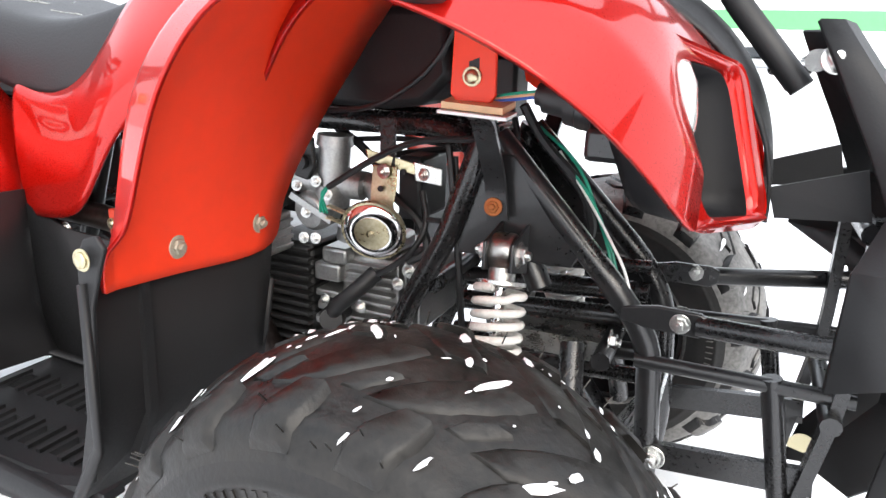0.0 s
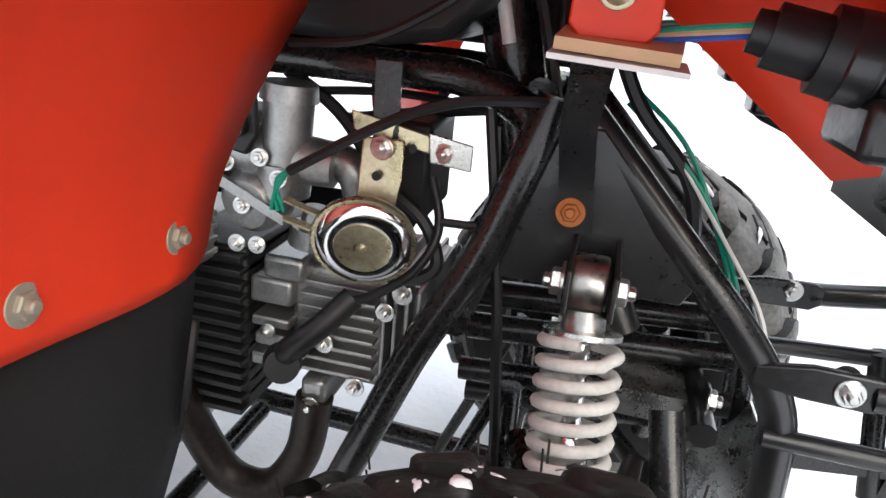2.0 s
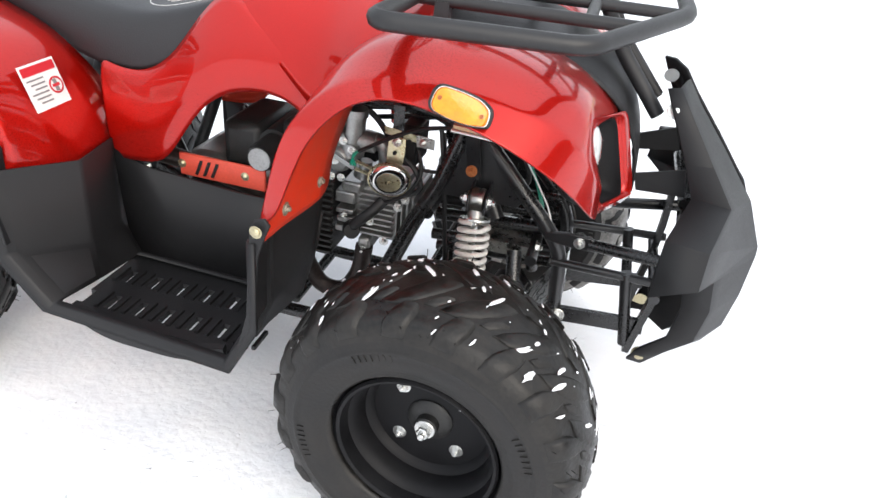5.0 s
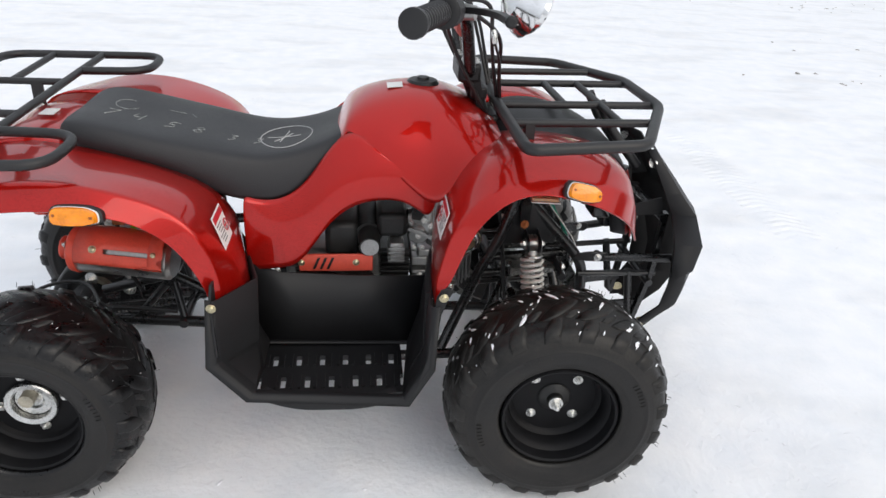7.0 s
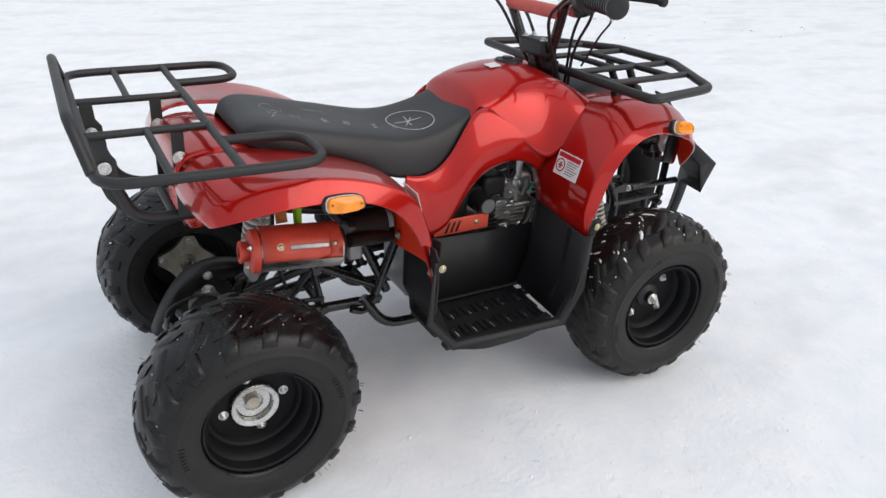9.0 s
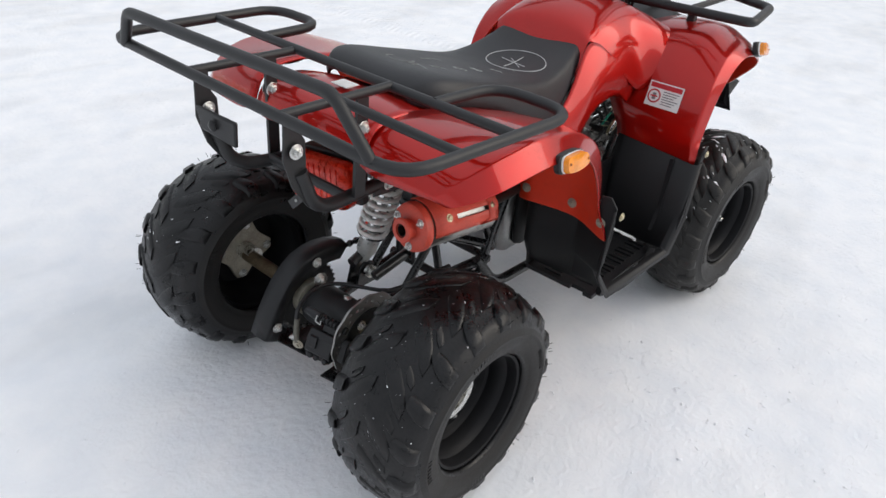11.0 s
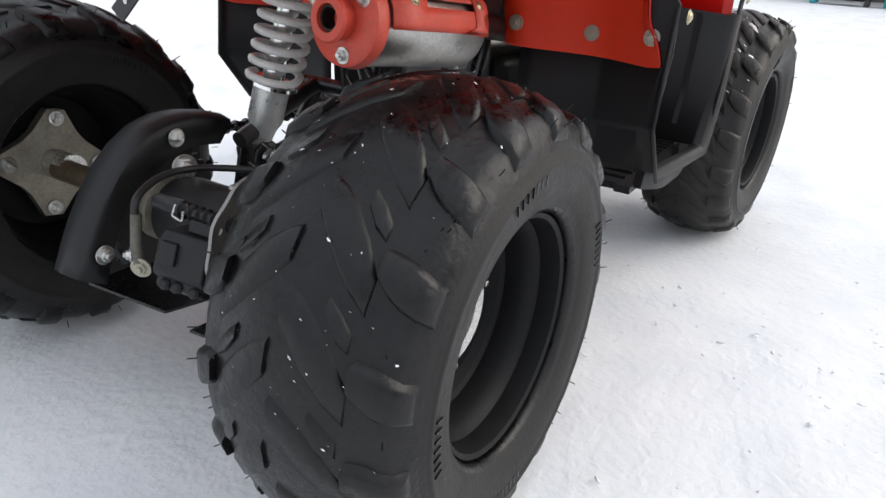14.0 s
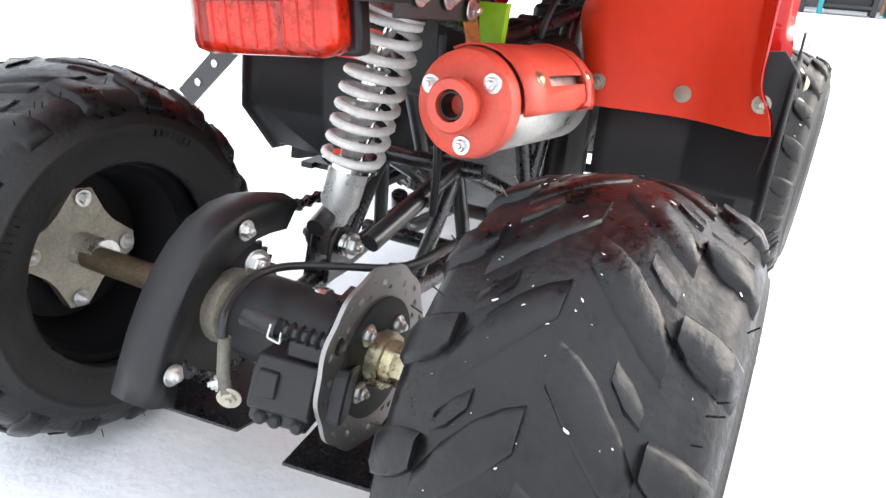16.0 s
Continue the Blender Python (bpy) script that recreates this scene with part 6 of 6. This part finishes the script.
chalk([(.433 + .047 * math.cos(w), -.022 + .062 * math.sin(w)) for w in [2 * math.pi * j / 26 for j in range(27)]])
chalk([(.398, -.02), (.458, -.022)])
chalk([(.423, -.05), (.435, .012)])
chalk([(.413, -.045), (.443, -.005)])
STROKES = {"7": [((0, 1), (.8, 1), (.3, 0))], "4": [((.1, 1), (.05, .5), (.8, .5)), ((.7, 1), (.7, 0))], "5": [((.8, 1), (.2, 1), (.15, .55), (.6, .55), (.7, .2), (.1, 0))],
           "8": [((.5, .5), (.15, .75), (.5, 1), (.75, .75), (.5, .5), (.1, .25), (.5, 0), (.8, .25), (.5, .5))], "3": [((.2, .9), (.7, .9), (.4, .55), (.75, .3), (.3, 0))]}
for k, digit in enumerate("745833"):
    x0, y0 = .125 + .044 * k + (.012 if k > 1 else 0) + (.014 if k > 3 else 0), -.062 + .003 * (k % 2)
    for stroke in STROKES[digit]:
        chalk([(x0 + .022 * u + .006 * v, y0 + .032 * v) for u, v in stroke], CHALK_FAINT, .0008)
chalk([(.150 + .020 * math.cos(w), .012 + .026 * math.sin(w)) for w in [math.pi * (.4 + 1.5 * j / 10) for j in range(11)]], CHALK_FAINT, .0006)
chalk([(.215, .030), (.245, .031)], CHALK_FAINT, .0006)
chalk([(.255, .034), (.265, .022)], CHALK_FAINT, .0006)

# ---- distance ----
WALL = material("white_cladding", (0.75, 0.76, 0.76), 0.6, vary=0.04, scale=.3, fine=4)
STRIPE = material("green_cladding", (0.12, 0.38, 0.16), 0.6, vary=0.06, scale=.3, fine=4)
SHEDW = material("weathered_shed_wall", (0.16, 0.15, 0.145), 0.8, vary=0.4, scale=.8, fine=9)
TIMBER = material("raw_timber", (0.3, 0.16, 0.08), 0.7, vary=0.3, scale=3, fine=30)
TEAL = material("turquoise_paint", (0.03, 0.3, 0.36), 0.5, vary=0.2, scale=4, fine=30)
CARP = material("pale_car_paint", (0.5, 0.52, 0.55), 0.25, coat=.8, vary=0.04)
GLASSD = material("dark_car_glass", (0.02, 0.025, 0.03), 0.08, vary=0.05, bump=0)
DIRT = material("dark_dirt", (0.17, 0.14, 0.11), 0.9, vary=0.4, scale=20, fine=120, bump=.5)

hall = new("warehouse")
tagged(hall, "long white warehouse with a green band, far off", "building")
part("wall", block(bmesh.new(), (-45, 60, -.5), (70, 72, 9)), WALL, hall)
part("green_band", block(bmesh.new(), (-45, 59.9, 3.2), (70, 60, 4.6)), STRIPE, hall, "green band")
part("roof", block(bmesh.new(), (-46, 59, 9), (71, 73, 9.4)), WALL, hall)
for k in range(6):
    part("gate", block(bmesh.new(), (-30 + k * 16, 59.92, 0), (-26 + k * 16, 60, 2.9)), WALL, hall, "pale roller gate")


def car(x, y, turn):
    """A parked car: body, glasshouse, four wheels."""
    c = new("parked_car")
    tagged(c, "pale parked car on snow, far away", "car", "parked cars")
    body = []
    for xx, z0, z1, w in ((-2.1, .45, .75, .75), (-1.9, .3, .95, .82), (-.9, .28, 1.0, .85), (.6, .28, .98, .85), (1.7, .3, .82, .82), (2.1, .4, .68, .74)):
        body.append([(xx, -w, z0), (xx, -w, z1), (xx, w, z1), (xx, w, z0)])
    bm = loft(body, True)
    part("body", bm, CARP, c, sub=1)
    cab = []
    for xx, z1, w in ((-1.7, .97, .72), (-1.1, 1.42, .62), (.2, 1.45, .62), (1.0, .99, .74)):
        cab.append([(xx, -w - .06, .93), (xx, -w, z1), (xx, w, z1), (xx, w + .06, .93)])
    part("glasshouse", loft(cab, True), GLASSD, c, "dark windows")
    part("roof", block(bmesh.new(), (-1.15, -.6, 1.41), (.25, .6, 1.47)), CARP, c, bevel=.02)
    for wx in (-1.3, 1.3):
        for wy in (-.8, .8):
            bm = turned([(-.1, .18), (-.1, .3), (-.08, .32), (.08, .32), (.1, .3), (.1, .18)], 20)
            bmesh.ops.translate(bm, vec=(wx, wy, .32), verts=bm.verts)
            part("wheel", bm, RUBBER, c)
    c.matrix_basis = pose(x, y, 0, 0, 0, turn)
    return c


car(.8, 42, 5)
car(5.2, 46, -4)
car(10.5, 44, 8)

shed = new("timber_shed")
tagged(shed, "dark weathered shed with timber braces, beyond the snow", "shed")
part("wall", block(bmesh.new(), (22, -22, -.2), (22.3, 5, 4.2)), SHEDW, shed)
part("roof", block(bmesh.new(), (18.5, -22.5, 4.2), (23, 5.5, 4.4)), SHEDW, shed)
for k in range(9):
    y = -20 + k * 3
    part("post", block(bmesh.new(), (19, y, 0), (19.2, y + .2, 4.2)), TIMBER, shed, bevel=.01)
    tube("brace", [(19.1, y + .1, 2.2), (19.1, y + 1.8, .5)], .06, TIMBER, shed, bend=0, sides=6)
    tube("beam", [(19.1, y, .95), (19.1, y + 3, 1.05)], .07, TIMBER, shed, bend=0, sides=6)
def crate(x, y, z, n):
    c = new("pallet_frame")
    tagged(c, "dark stacked metal frame with turquoise posts", "pallet frame", "pallet frames by the shed")
    for dx in (0, .9):
        for dy in (0, 1.0):
            part("post", block(bmesh.new(), (dx, dy, 0), (dx + .1, dy + .1, 1.15)), TEAL if dy else TUBE, c)
    for zz in (.15, .5, .85, 1.1):
        part("rail", block(bmesh.new(), (-.01, .1, zz), (.03, 1.0, zz + .06)), TUBE, c)
    part("load", block(bmesh.new(), (.1, .1, .1), (.9, 1.0, .8)), DARKALU, c, bevel=.03)
    c.matrix_basis = pose(x, y, z)
    return c
c0 = crate(16.5, -.2, 0, 0)
for k in range(1, 7):
    copy_thing(c0, pose(16.5 + .2 * (k % 2), -.2 - 1.35 * k, 0, 0, 0, 4 * (k % 3) - 4))

# crumbs of snow kicked up round the machine
rngs = random.Random(33)
bm = bmesh.new()
for cx, cy, n, sp in ((-.55, -.55, 150, .14), (.2, -.95, 160, .35), (.55, -.75, 160, .3), (.9, -1.0, 120, .35), (1.7, -.6, 90, .35), (-.5, .1, 90, .3), (.5, -.45, 80, .2), (1.4, .6, 60, .3)):
    for k in range(n):
        x, y = cx + rngs.gauss(0, sp), cy + rngs.gauss(0, sp * .6)
        s = .0007 + .0020 * rngs.random() ** 3
        m = Matrix.Translation((x, y, .0)) @ Matrix.Rotation(rngs.uniform(0, 6), 4, "Z") @ Matrix.Diagonal((s * rngs.uniform(1, 3.5), s, s * .5, 1))
        r = bmesh.ops.create_icosphere(bm, subdivisions=1, radius=1, matrix=m)
        for v in r["verts"]:
            v.co += Vector((rngs.gauss(0, .18), rngs.gauss(0, .18), rngs.gauss(0, .1))) * s
            v.co.z += .004 * noise.noise((v.co.x * 13, v.co.y * 13, 7))
me = bpy.data.meshes.new("snow_crumbs")
bm.to_mesh(me)
bm.free()
me.materials.append(SNOWBIT)
me.polygons.foreach_set("use_smooth", [True] * len(me.polygons))
tagged(new("snow_crumbs", me), "small crumbs of snow on the trodden ground", "snow", kind="stuff")

# bits of dirt lying on the snow
rngd = random.Random(21)
bm = bmesh.new()
for cx, cy, n, sp in ((5.9, 7.4, 16, .9), (7.2, 7.7, 12, .7), (4.0, 3.1, 5, .35), (4.4, 3.4, 6, .4), (6.4, 3.3, 6, .4), (5.2, 4.6, 5, .8)):
    for k in range(n):
        x, y = cx + rngd.gauss(0, sp), cy + rngd.gauss(0, sp * .35)
        s = rngd.uniform(.003, .010)
        m = Matrix.Translation((x, y, .0)) @ Matrix.Rotation(rngd.uniform(0, 6), 4, "Z") @ Matrix.Diagonal((s * rngd.uniform(1, 3), s, s * .35, 1))
        bmesh.ops.create_icosphere(bm, subdivisions=1, radius=1, matrix=m)
me = bpy.data.meshes.new("dirt_scraps")
bm.to_mesh(me)
bm.free()
me.materials.append(DIRT)
tagged(new("dirt_scraps", me), "dark scraps of dirt on the snow", "dirt", kind="stuff")
